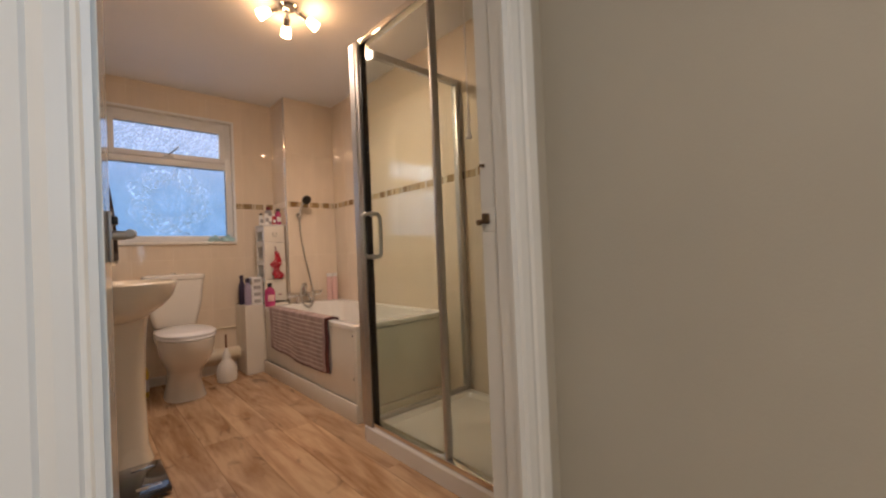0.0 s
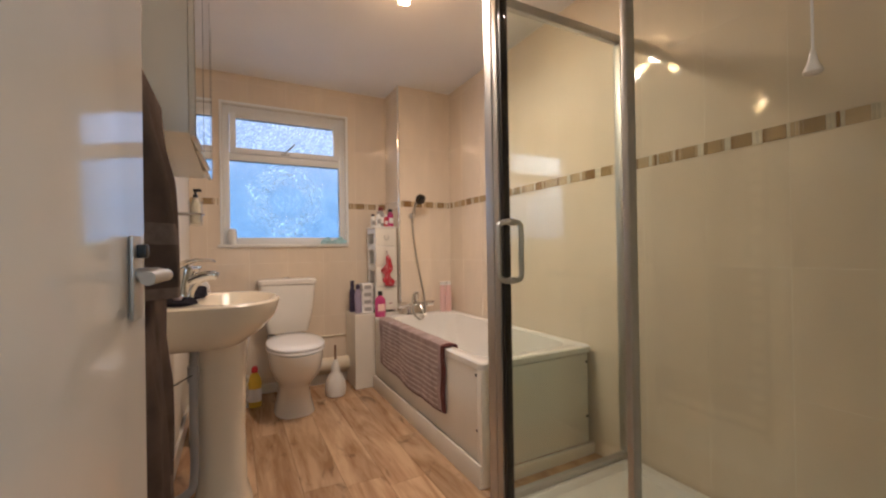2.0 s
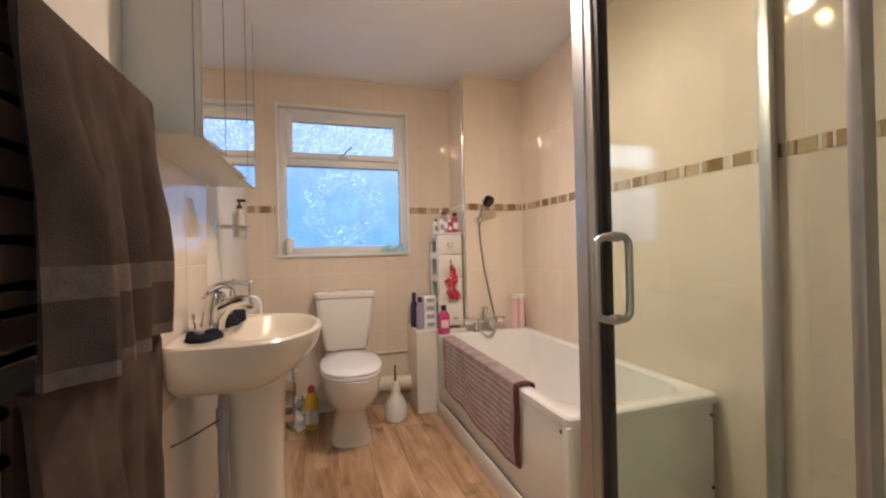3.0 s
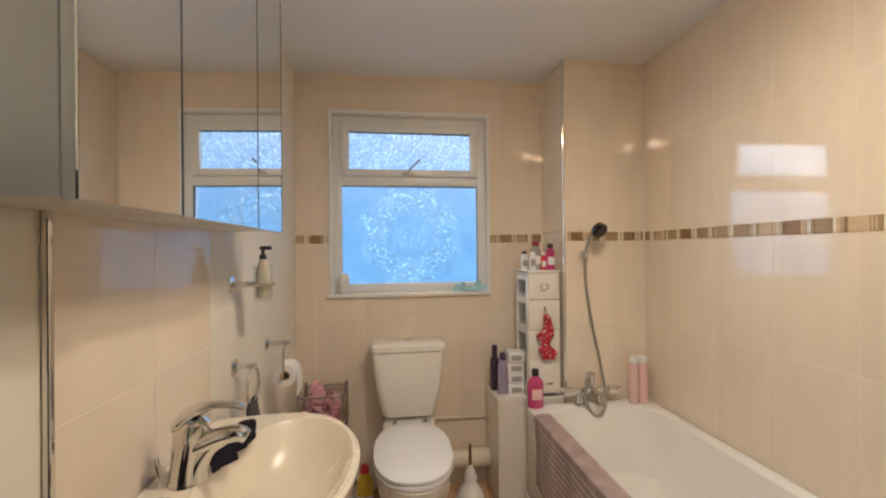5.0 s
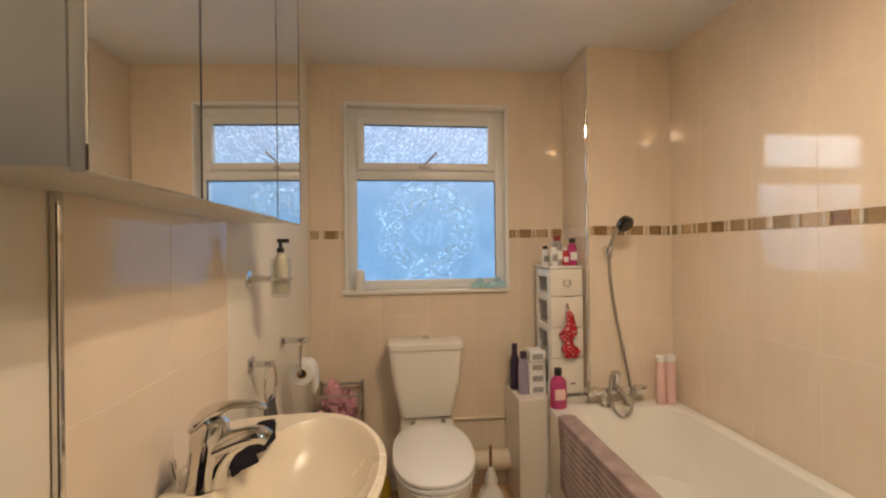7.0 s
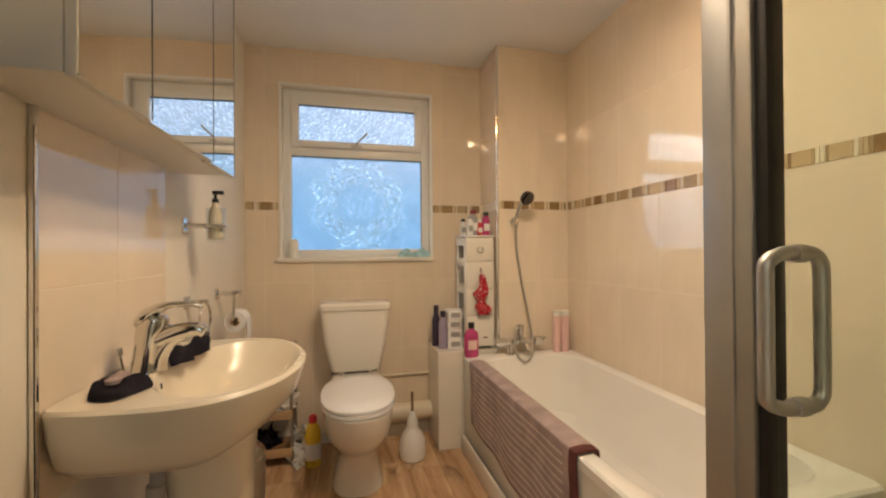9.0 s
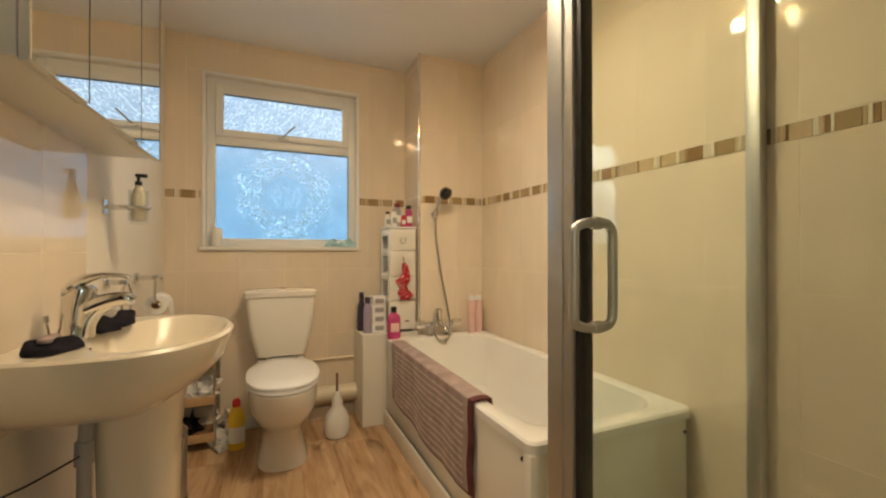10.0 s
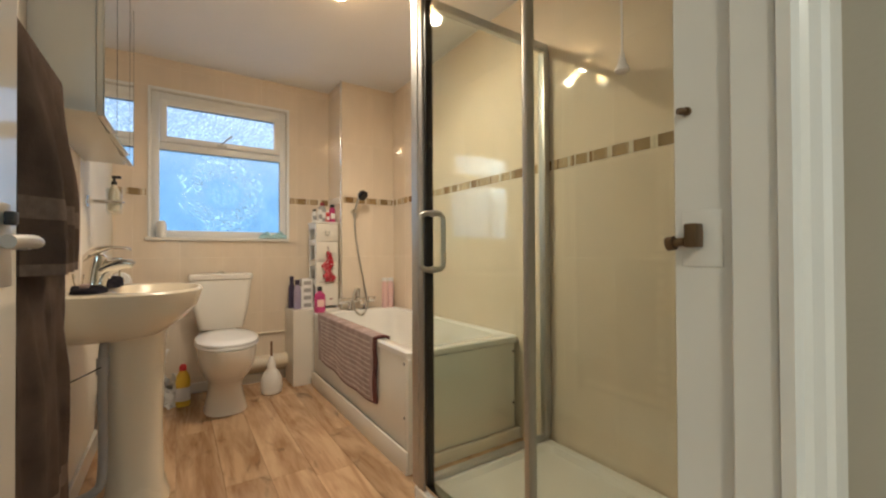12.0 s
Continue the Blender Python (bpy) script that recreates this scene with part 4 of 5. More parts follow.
part("bowl", bm_loft([basin_ring(0.50, 0.13, BZ - 0.20), basin_ring(0.565, 0.225, BZ - 0.18), basin_ring(0.64, 0.298, BZ - 0.13), basin_ring(0.69, 0.322, BZ - 0.075), basin_ring(0.706, 0.333, BZ - 0.022), basin_ring(0.709, 0.335, BZ - 0.008), basin_ring(0.701, 0.328, BZ),
     bowl_ring(0.520, 0.172, 0.285, BZ - 0.001), bowl_ring(0.520, 0.162, 0.275, BZ - 0.012), bowl_ring(0.513, 0.145, 0.245, BZ - 0.06), bowl_ring(0.50, 0.11, 0.18, BZ - 0.115), bowl_ring(0.49, 0.05, 0.075, BZ - 0.14)], cap0=False), M_BASIN, basin)
part("pedestal", bm_loft([super_ring(0.465, CY, a, b, z, e=2.8) for z, a, b in ((FZ, 0.12, 0.125), (FZ + 0.02, 0.115, 0.12), (FZ + 0.08, 0.10, 0.105), (0.25, 0.094, 0.10), (0.5, 0.10, 0.107), (0.60, 0.108, 0.117), (BZ - 0.17, 0.118, 0.13))]), M_BASIN, basin)
part("waste", bm_lathe(0.49, CY, [(0.0, BZ - 0.133), (0.022, BZ - 0.134), (0.024, BZ - 0.14)], cap0=False, cap1=False), M_CHROME, basin, "chrome basin waste")
part("overflow", bm_tube([(0.362, CY - 0.09, BZ - 0.03), (0.372, CY - 0.085, BZ - 0.03)], 0.008), M_BLACKP, basin, "dark overflow hole")

# ---- mirror cabinet ----
CZ0, CZ1, CX1, CYA, CYB = 1.415, 2.2, 0.416, 2.34, 3.235
cabinet = thing("mirror_cabinet", (XL, (CYA + CYB) / 2, CZ0), "wall-hung bathroom cabinet with three mirrored doors", "cabinet")
part("body", bm_box(XL + 0.001, CX1 - 0.022, CYA, CYB, CZ0, CZ1, 0.002), M_CAB, cabinet)
for a, b in ((CYA + 0.001, 2.573), (2.576, 2.97), (2.973, CYB - 0.001)):
    # each door stands a hair ajar at its far edge
    ajar = Matrix.Translation((CX1 - 0.02, a, 0)) @ Matrix.Rotation(radians(-2.2), 4, "Z") @ Matrix.Translation((0.02 - CX1, -a, 0))
    leaf, glass = bm_box(CX1 - 0.020, CX1 - 0.0045, a, b, CZ0 - 0.006, CZ1, 0.001), bm_box(CX1 - 0.004, CX1, a, b, CZ0 - 0.004, CZ1 - 0.002, 0.0006, 1)
    for m in (leaf, glass):
        bmesh.ops.transform(m, matrix=ajar, verts=m.verts[:])
    edge = bm_box(CX1 - 0.003, CX1 + 0.0006, b - 0.004, b + 0.0005, CZ0 - 0.004, CZ1 - 0.002)
    bmesh.ops.transform(edge, matrix=ajar, verts=edge.verts[:])
    d = part("door", leaf, M_CAB, cabinet)
    part("edge_strip", edge, M_GASKET, d, "dark mirror edge")
    part("mirror", glass, M_MIRROR, d, "mirror glass", smooth=False)

# ---- cloth ----


def sheet(point, nu, nv, thick, rule=None):
    """A cloth from a grid of places, with thickness; rule(i, j) picks the material slot."""
    bm = bmesh.new()
    vs = [[bm.verts.new(point(i / nu, j / nv)) for j in range(nv + 1)] for i in range(nu + 1)]
    for i in range(nu):
        for j in range(nv):
            f = bm.faces.new((vs[i][j], vs[i + 1][j], vs[i + 1][j + 1], vs[i][j + 1]))
            f.material_index = rule(i, j) if rule else 0
    bmesh.ops.recalc_face_normals(bm, faces=bm.faces[:])
    bmesh.ops.solidify(bm, geom=bm.faces[:], thickness=thick)
    return bm


def extra(ob, *materials):
    for m in materials:
        ob.data.materials.append(m)
    return ob


# ---- ladder rail with towels behind the door ----
rail = thing("towel_radiator", (0.30, 1.99, 0.15), "dark chrome ladder towel radiator on the wall", "towel radiator")
for y in (1.735, 2.268):
    part("upright", bm_tube([(0.295, y, 0.12), (0.295, y, 1.478)], 0.015), M_LADDER, rail)
for k in range(21):
    z = 0.17 + k * 0.062 + (0.05 if k > 6 else 0) + (0.0 if k <= 13 else -0.028)
    part("rung", bm_tube([(0.305, 1.735, z), (0.312, 2.0, z), (0.305, 2.268, z)], 0.010, 10), M_LADDER, rail)
for y, z in ((1.735, 0.25), (2.268, 0.25), (1.735, 1.40), (2.268, 1.40)):
    part("wall_bracket", bm_tube([(XL, y, z), (0.29, y, z)], 0.012), M_LADDER, rail)


def towel_over(name, y0, y1, ztop, zfront, zback, xb, label, seed, fold, bulge=0.0):
    depth = 0.032
    lf, lb = ztop - zfront, ztop - zback
    total = lf + lb + 0.05

    def point(u, v):
        s = v * total
        y = y0 + (y1 - y0) * u
        if s < lb:
            x, z = xb - depth * 0.5, ztop - lb + s
        elif s < lb + 0.05:
            a = (s - lb) / 0.05 * math.pi
            x, z = xb - depth * 0.5 * math.cos(a), ztop + 0.018 * math.sin(a)
        else:
            d = s - lb - 0.05
            z = ztop - d
            w = min(1, d / 0.25)
            x = xb + depth * 0.5 + w * fold * (math.sin(u * 14 + seed) * 0.5 + math.sin(u * 31 + seed * 2 + z * 2) * 0.38 + math.sin(u * 53 - z * 5) * 0.16) + bulge * math.sin(min(1, d / lf) * math.pi * 0.5) * (0.12 + 0.88 * (1 - u) ** 1.2) * min(1, 0.1 + u * 6)
            x += 0.006 * noise.noise(Vector((y * 9, z * 5, seed)))
            y += w * 0.012 * math.sin(z * 6 + seed)
        return (x, y, z)

    def rule(i, j):
        d = (j + 0.5) / 90 * total - lb - 0.05
        return 1 if (lf - 0.165 < d < lf - 0.115 or lf - 0.018 < d) else 0

    ob = solo(name, sheet(point, 44, 90, 0.012, rule), M_TOWEL, (xb, (y0 + y1) / 2, zfront), label, "towel", "towels on the radiator")
    extra(ob, M_TOWELBAND)
    return ob


towel_over("bath_towel", 1.785, 2.238, 1.452, 0.922, 0.98, 0.318, "dark brown towel with paler bands over the top rung", 1.0, 0.030, 0.080)
towel_over("bath_towel", 1.79, 2.25, 0.905, 0.24, 0.40, 0.322, "dark brown towel hanging over a lower rung", 3.1, 0.022, 0.045)

# ---- bath fittings ----
mixer = thing("bath_mixer", (1.86, 3.87, RZ), "chrome bath shower mixer on the bath rim", "tap")
part("body", joined(bm_tube([(1.735, 3.875, 0.575), (1.765, 3.875, 0.575), (1.77, 3.875, 0.575), (1.955, 3.875, 0.575), (1.96, 3.875, 0.575), (1.985, 3.875, 0.575)], 0.02, radii=[0.026, 0.026, 0.019, 0.019, 0.026, 0.026], n=18),
     bm_tube([(1.80, 3.875, RZ), (1.80, 3.875, 0.575)], 0.017), bm_tube([(1.93, 3.875, RZ), (1.93, 3.875, 0.575)], 0.017),
     bm_lathe(1.80, 3.875, [(0.03, RZ), (0.03, RZ + 0.008), (0.018, RZ + 0.014)]), bm_lathe(1.93, 3.875, [(0.03, RZ), (0.03, RZ + 0.008), (0.018, RZ + 0.014)])), M_CHROME, mixer)
part("spout", bm_tube(smooth_path([(1.865, 3.87, 0.575), (1.865, 3.82, 0.585), (1.865, 3.775, 0.575), (1.865, 3.755, 0.55)]), 0.017), M_CHROME, mixer)
part("diverter", joined(bm_tube([(1.865, 3.875, 0.59), (1.865, 3.875, 0.65)], 0.018, radii=[0.02, 0.024]), bm_lathe(1.865, 3.875, [(0.026, 0.65), (0.026, 0.67), (0.016, 0.678)])), M_CHROME, mixer)
for x in (1.735, 1.985):
    part("tap_head", joined(bm_tube([(x, 3.875, 0.575), (x + (-0.03 if x < 1.8 else 0.03), 3.875, 0.575)], 0.024, n=16), bm_tube([(x + (-0.02 if x < 1.8 else 0.02), 3.875, 0.575), (x + (-0.03 if x < 1.8 else 0.03), 3.83, 0.60)], 0.006)), M_CHROME, mixer)
shw = thing("hand_shower", (1.85, 3.92, 1.31), "chrome hand shower in a wall bracket with a hose", "shower head")
part("bracket", joined(bm_tube([(1.853, BY - 0.002, 1.312), (1.853, 3.905, 1.312)], 0.022, n=16), bm_tube([(1.853, 3.912, 1.295), (1.858, 3.895, 1.335)], 0.018)), M_CHROME, shw)
part("handle", bm_tube(smooth_path([(1.855, 3.905, 1.27), (1.86, 3.893, 1.34), (1.872, 3.865, 1.41), (1.883, 3.835, 1.445)]), 0.011), M_HOSE, shw)
hd = part("head", bm_tube([(1.880, 3.840, 1.462), (1.886, 3.825, 1.452), (1.892, 3.806, 1.437), (1.893, 3.802, 1.434)], 0.04, radii=[0.016, 0.040, 0.044, 0.040], n=20), M_LADDER, shw, "round spray head")
part("spray_face", bm_tube([(1.893, 3.802, 1.434), (1.8945, 3.799, 1.4315)], 0.036, n=20), M_BLACKP, hd, "dark spray face")
part("hose", bm_tube(smooth_path([(1.855, 3.905, 1.27), (1.858, 3.90, 1.15), (1.885, 3.895, 0.95), (1.92, 3.88, 0.75), (1.938, 3.86, 0.60), (1.925, 3.83, 0.50), (1.875, 3.81, 0.462), (1.825, 3.815, 0.50), (1.815, 3.84, 0.58), (1.835, 3.855, 0.655), (1.86, 3.86, 0.65)], 10), 0.0078, 10), M_HOSE, shw, "ribbed steel hose")


def drape(u, v):
    """Over the bath rim: a short end inside, a long fall outside."""
    y = 2.69 + (3.76 - 2.69) * u
    s = v * 0.53
    zo = RZ + 0.010
    if s < 0.06:
        x, z = BX0 + 0.080 - s * 0.1, zo - 0.075 + s * 1.2
    elif s < 0.15:
        k = (s - 0.06) / 0.09
        x, z = BX0 + 0.074 - k * 0.086, zo + 0.006 * math.sin(k * math.pi)
    else:
        d = s - 0.15
        x, z = BX0 - 0.012 - 0.006 * math.sin(u * 17) * min(1, d * 5), zo - d * (0.93 + 0.04 * math.sin(u * 5))
        x -= 0.005 * abs(noise.noise(Vector((y * 7, z * 6, 2))))
    return (x, y + 0.004 * math.sin(z * 30), z)


def stripes(i, j):
    if i < 2 or j > 66:
        return 2
    return 1 if (j % 4 == 0 and j > 22 and 3 < i < 56) else 0


bm_ = solo("bath_mat", sheet(drape, 60, 68, 0.009, stripes), M_MAT_A, (BX0, 3.2, 0.14), "taupe bath mat with pale stripes over the bath rim", "bath mat")
extra(bm_, M_MAT_B, M_MAT_C)

# ---- storage tower and bottles ----
TX0, TX1, TY0, TY1, TZ0, TZ1 = 1.553, 1.738, 3.972, 4.20, 0.516, 1.226
tower = thing("storage_tower", (1.645, 4.09, TZ0), "narrow white wooden drawer tower on the ledge", "storage unit")
part("frame", joined(bm_box(TX0, TX0 + 0.014, TY0 + 0.018, TY0 + 0.05, TZ0, TZ1 - 0.013, 0.002), bm_box(TX0, TX0 + 0.014, TY1 - 0.03, TY1, TZ0, TZ1 - 0.013, 0.002),
     *[bm_box(TX0 + 0.001, TX0 + 0.013, TY0 + 0.05, TY1 - 0.03, z, z + 0.045, 0.002) for z in (0.53, 0.70, 0.86, 1.03, 1.165)],
     bm_box(TX1 - 0.012, TX1, TY0 + 0.018, TY1, TZ0, TZ1 - 0.013, 0.002), bm_box(TX0 + 0.014, TX1 - 0.012, TY1 - 0.012, TY1, TZ0, TZ1 - 0.013)), M_WHITEP, tower)
part("top", bm_box(TX0 - 0.006, TX1 + 0.004, TY0 - 0.006, TY1 + 0.002, TZ1 - 0.012, TZ1, 0.003), M_WHITEP, tower)
for z0, z1 in ((1.064, 1.21), (0.895, 1.060), (0.731, 0.891), (0.535, 0.727)):
    dr = part("drawer", joined(bm_box(TX0 + 0.002, TX1 - 0.002, TY0, TY0 + 0.016, z0, z1, 0.002), bm_box(TX0 + 0.018, TX1 - 0.016, TY0 + 0.016, TY1 - 0.02, z0 + 0.01, z0 + 0.02)), M_PANEL, tower)
    if z0 > 1:
        part("ring_pull", bm_tube(smooth_path([(1.645 + 0.02 * math.sin(a), TY0 - 0.008, 1.135 - 0.02 * math.cos(a)) for a in [radians(q) for q in range(-150, 151, 30)]], 3), 0.0035, 8), M_HOSE, dr, "metal ring pull")
part("heart_mark", joined(bm_box(1.66, 1.69, TY0 - 0.001, TY0, 0.585, 0.593)), M_MAROON, tower, "small red printed motif")


def bottle(name, x, y, z, h, r, body_mat, cap_mat, label, flat=0.6, neck=0.35, cap=0.16, group="", pump=False):
    t = thing(name, (x, y, z), label, "bottle", group)
    hb = h * (1 - cap)
    part("bottle_body", bm_lathe(x, y, [(r * 0.9, z), (r, z + 0.008), (r, z + hb * 0.72), (r * 0.92, z + hb * 0.84), (r * neck * 1.15, z + hb * 0.97), (r * neck, z + hb)], 20, sy=flat), body_mat, t)
    part("cap", bm_lathe(x, y, [(r * neck * 1.25, z + hb), (r * neck * 1.25, z + h * 0.985), (r * neck, z + h)], 16), cap_mat, t)
    if pump:
        part("nozzle", bm_tube([(x, y, z + h), (x, y, z + h + 0.02), (x - 0.004, y - 0.025, z + h + 0.022)], 0.005, 8), cap_mat, t)
    return t


g = bottle("shower_gel", 1.557, 3.888, RZ + 0.001, 0.205, 0.044, M_MAGENTA, M_BLACKP, "pink shower gel bottle on the bath corner", flat=0.65, cap=0.17)
part("label", bm_box(1.530, 1.584, 3.8585, 3.862, 0.545, 0.60, 0.001), M_PINK, g, "pale pink paper label")
for x in (2.107, 2.163):
    bottle("shampoo_bottle", x, 3.86, RZ + 0.001, 0.255, 0.026, M_PINK, M_WHITEP, "pale pink shampoo bottle on the bath rim", flat=0.75, neck=0.75, cap=0.12, group="pink bottles on the bath rim")
tops = [("dark_bottle", 1.735 - 0.03, 4.03, 0.15, 0.026, M_MAGENTA, M_BLACKP, "pink bottle with a black pump cap"), ("tall_box_bottle", 1.63, 4.06, 0.165, 0.030, M_GREYL, M_MAROON, "grey bottle with a maroon cap"),
        ("small_bottle", 1.575, 4.10, 0.11, 0.02, M_WHITEP, M_BLACKP, "small white bottle with a dark cap"), ("small_bottle", 1.60, 4.03, 0.125, 0.02, M_WHITEP, M_GREYL, "small white bottle with a grey cap"), ("red_bottle", 1.668, 4.04, 0.10, 0.018, M_RED, M_WHITEP, "small red bottle with a white cap")]
for n, x, y, h, r, a, b, lab in tops:
    t = bottle(n, x, y, TZ1 + 0.0005, h, r, a, b, lab + " on the storage tower", flat=0.8, neck=0.55)
    part("label", bm_box(x - r * 0.7, x + r * 0.7, y - r * 0.8 - 0.003, y - r * 0.8 + 0.002, TZ1 + h * 0.2, TZ1 + h * 0.5, 0.0008), M_PAPER if a is not M_WHITEP else M_GREYL, t, "paper label")


def bag(u, v):
    """A bunched cloth: narrow at its loop, then three uneven swells."""
    a = v * 2 * math.pi
    z = 0.985 - 0.25 * u
    r = 0.006 + 0.022 * min(1, u * 3.5) * (0.72 + 0.28 * math.sin(u * 15 + 1)) * (1 + 0.30 * math.sin(3 * a + u * 9) + 0.15 * math.sin(5 * a - u * 14))
    return (1.648 + 1.6 * r * math.cos(a) + 0.005 * math.sin(u * 8), TY0 - 0.024 + 0.55 * r * math.sin(a), z)


hb_ = thing("hanging_cloth", (1.648, TY0 - 0.02, 0.73), "red floral cotton cloth hanging from a drawer", "cloth")
part("cloth", crumple(sheet(bag, 36, 28, 0.002), 0.009, 38), M_FLORAL, hb_)
part("loop", bm_tube(smooth_path([(1.648, TY0 - 0.001, 1.012), (1.645, TY0 - 0.012, 1.02), (1.648, TY0 - 0.02, 0.99)]), 0.005, 8), M_MAT_A, hb_, "fabric loop")
for k in range(4):
    z = 0.5155 + k * 0.0605
    sb = thing("small_box", (1.508, 4.075, z), "small white carton with a printed front in a stack", "box", "stack of small cartons on the ledge")
    part("carton", bm_box(1.452 + 0.002 * (k % 2), 1.545, 4.03 + 0.003 * (k % 3), 4.13, z, z + 0.059, 0.002), M_PAPER, sb)
    part("print", bm_box(1.47, 1.53, 4.0285 + 0.003 * (k % 3), 4.0305 + 0.003 * (k % 3), z + 0.014, z + 0.044, 0.0005), M_GREYL, sb, "grey printed panel")
bottle("lotion_bottle", 1.425, 4.06, 0.516, 0.235, 0.029, M_LILAC, M_PURPLE, "lilac lotion bottle with a dark cap on the ledge", flat=0.7, neck=0.5)
bottle("lotion_bottle", 1.400, 4.14, 0.516, 0.262, 0.027, M_PURPLE, M_PURPLE, "dark purple bottle on the ledge", flat=0.7, neck=0.48, cap=0.2)

# ---- sill ----
sb = solo("air_freshener", bm_lathe(0.515, 4.275, [(0.026, WZ0 + 0.003), (0.03, WZ0 + 0.012), (0.031, WZ0 + 0.09), (0.024, WZ0 + 0.117), (0.012, WZ0 + 0.123)], 20), M_WHITEP, (0.515, 4.275, WZ0 + 0.003), "plain white plastic container on the window sill", "container")


def crumpled(name, cx, cy, z, rx, ry, h, m, label, cat, seed, n=28):
    rings = []
    for j in range(9):
        p = j / 8
        rings.append([(cx + rx * math.cos(2 * math.pi * i / n) * math.cos(p * 1.35) ** 0.6 * (1 + 0.22 * math.sin(3 * 2 * math.pi * i / n + seed)), cy + ry * math.sin(2 * math.pi * i / n) * math.cos(p * 1.35) ** 0.6 * (1 + 0.2 * math.cos(2 * 2 * math.pi * i / n + seed)),
                       z + h * math.sin(p * 1.5) * (1 + 0.3 * math.sin(2 * math.pi * i / n * 2 + seed) * (p > 0))) for i in range(n)])
    bm = bm_loft(rings)
    for v in bm.verts:
        d = 0.55 * h * noise.noise_vector(v.co * 30 + Vector((seed, 0, 0)))
        v.co += d if v.co.z > z + 0.004 else Vector((d.x, d.y, 0))
        v.co.z = max(v.co.z, z + 0.0008)
    return solo(name, bm, m, (cx, cy, z), label, cat)


crumpled("folded_cloth", 1.27, 4.268, WZ0 + 0.003, 0.105, 0.028, 0.042, M_BLUECL, "pale blue cloth folded on the window sill", "cloth", 2.0)

# ---- basin fittings ----
TY = CY - 0.045
tap = thing("basin_mixer", (0.322, TY, BZ), "chrome monobloc basin mixer tap", "tap")
part("body", bm_loft([[(0.322 + dx + a * math.cos(t), TY + b * math.sin(t), z) for t in [2 * math.pi * i / 28 for i in range(28)]] for z, a, b, dx in
     ((BZ, 0.038, 0.037, 0), (BZ + 0.006, 0.036, 0.035, 0), (BZ + 0.04, 0.033, 0.032, 0.003), (BZ + 0.085, 0.034, 0.033, 0.008), (BZ + 0.115, 0.038, 0.035, 0.014), (BZ + 0.135, 0.034, 0.032, 0.018), (BZ + 0.146, 0.020, 0.020, 0.020))]), M_CHROME, tap)
part("spout", joined(bm_tube(smooth_path([(0.328, TY, BZ + 0.075), (0.365, TY - 0.002, BZ + 0.090), (0.405, TY - 0.004, BZ + 0.102), (0.440, TY - 0.006, BZ + 0.105), (0.458, TY - 0.006, BZ + 0.096)], 6), 0.016, 16, [0.028 - 0.0125 * k / 24 for k in range(25)]),
     bm_tube(smooth_path([(0.345, TY, BZ + 0.004), (0.352, TY, BZ + 0.04), (0.375, TY, BZ + 0.075), (0.41, TY, BZ + 0.094)], 5), 0.012, 14, [0.025 - 0.010 * k / 15 for k in range(16)])), M_CHROME, tap)
part("lever", bm_loft([[(x, TY + w * math.cos(t), z + h * math.sin(t)) for t in [2 * math.pi * i / 16 for i in range(16)]] for x, w, z, h in
     ((0.300, 0.020, BZ + 0.128, 0.014), (0.318, 0.034, BZ + 0.142, 0.022), (0.345, 0.030, BZ + 0.160, 0.016), (0.385, 0.020, BZ + 0.172, 0.008), (0.430, 0.015, BZ + 0.170, 0.006), (0.446, 0.013, BZ + 0.164, 0.006), (0.452, 0.007, BZ + 0.161, 0.003))]), M_CHROME, tap)
part("pop_up_rod", joined(bm_tube([(0.280, TY - 0.02, BZ), (0.272, TY - 0.022, BZ + 0.05)], 0.0035, 8), bm_tube([(0.272, TY - 0.022, BZ + 0.05), (0.270, TY - 0.0225, BZ + 0.068)], 0.007, 10)), M_CHROME, tap)
crumpled("black_flannel", 0.330, 2.632, BZ + 0.001, 0.050, 0.080, 0.025, M_NAVY, "crumpled black cloth on the basin edge", "cloth", 1.0)
crumpled("black_sponge", 0.372, 2.925, BZ + 0.001, 0.034, 0.112, 0.036, M_NAVY, "dark navy cloth beside the tap", "cloth", 5.0)
solo("soap_bar", bm_loft([super_ring(0.328, 2.640, a, b, z, 24, 2.4) for z, a, b in ((BZ + 0.020, 0.012, 0.030), (BZ + 0.023, 0.017, 0.038), (BZ + 0.031, 0.017, 0.038), (BZ + 0.035, 0.011, 0.030))]), M_MAT_A, (0.328, 2.640, BZ + 0.020), "mauve sponge lying on the black cloth", "sponge")
soap = thing("soap_dispenser", (XL, 3.30, 1.23), "glass soap dispenser in a chrome wall bracket", "soap dispenser")
part("wall_plate", bm_box(XL, XL + 0.008, 3.272, 3.328, 1.203, 1.259, 0.003), M_CHROME, soap)
part("arm", bm_tube([(XL + 0.006, 3.30, 1.231), (0.31, 3.30, 1.231)], 0.011, 12), M_CHROME, soap)
part("ring", bm_tube(smooth_path([(0.343 + 0.037 * math.cos(a), 3.30 + 0.037 * math.sin(a), 1.231) for a in [radians(q) for q in range(0, 361, 30)]], 3), 0.005, 8), M_CHROME, soap)
jar = part("glass_bottle", bm_lathe(0.343, 3.30, [(0.026, 1.168), (0.032, 1.175), (0.034, 1.29), (0.034, 1.30), (0.030, 1.30), (0.028, 1.18), (0.0, 1.178)], 24, cap1=False), M_CLEAR, soap, "clear glass tumbler")
part("liquid_bottle", bm_lathe(0.343, 3.30, [(0.022, 1.182), (0.024, 1.19), (0.024, 1.28), (0.012, 1.312), (0.010, 1.32)], 20), M_AMBER, jar, "pale amber soap")
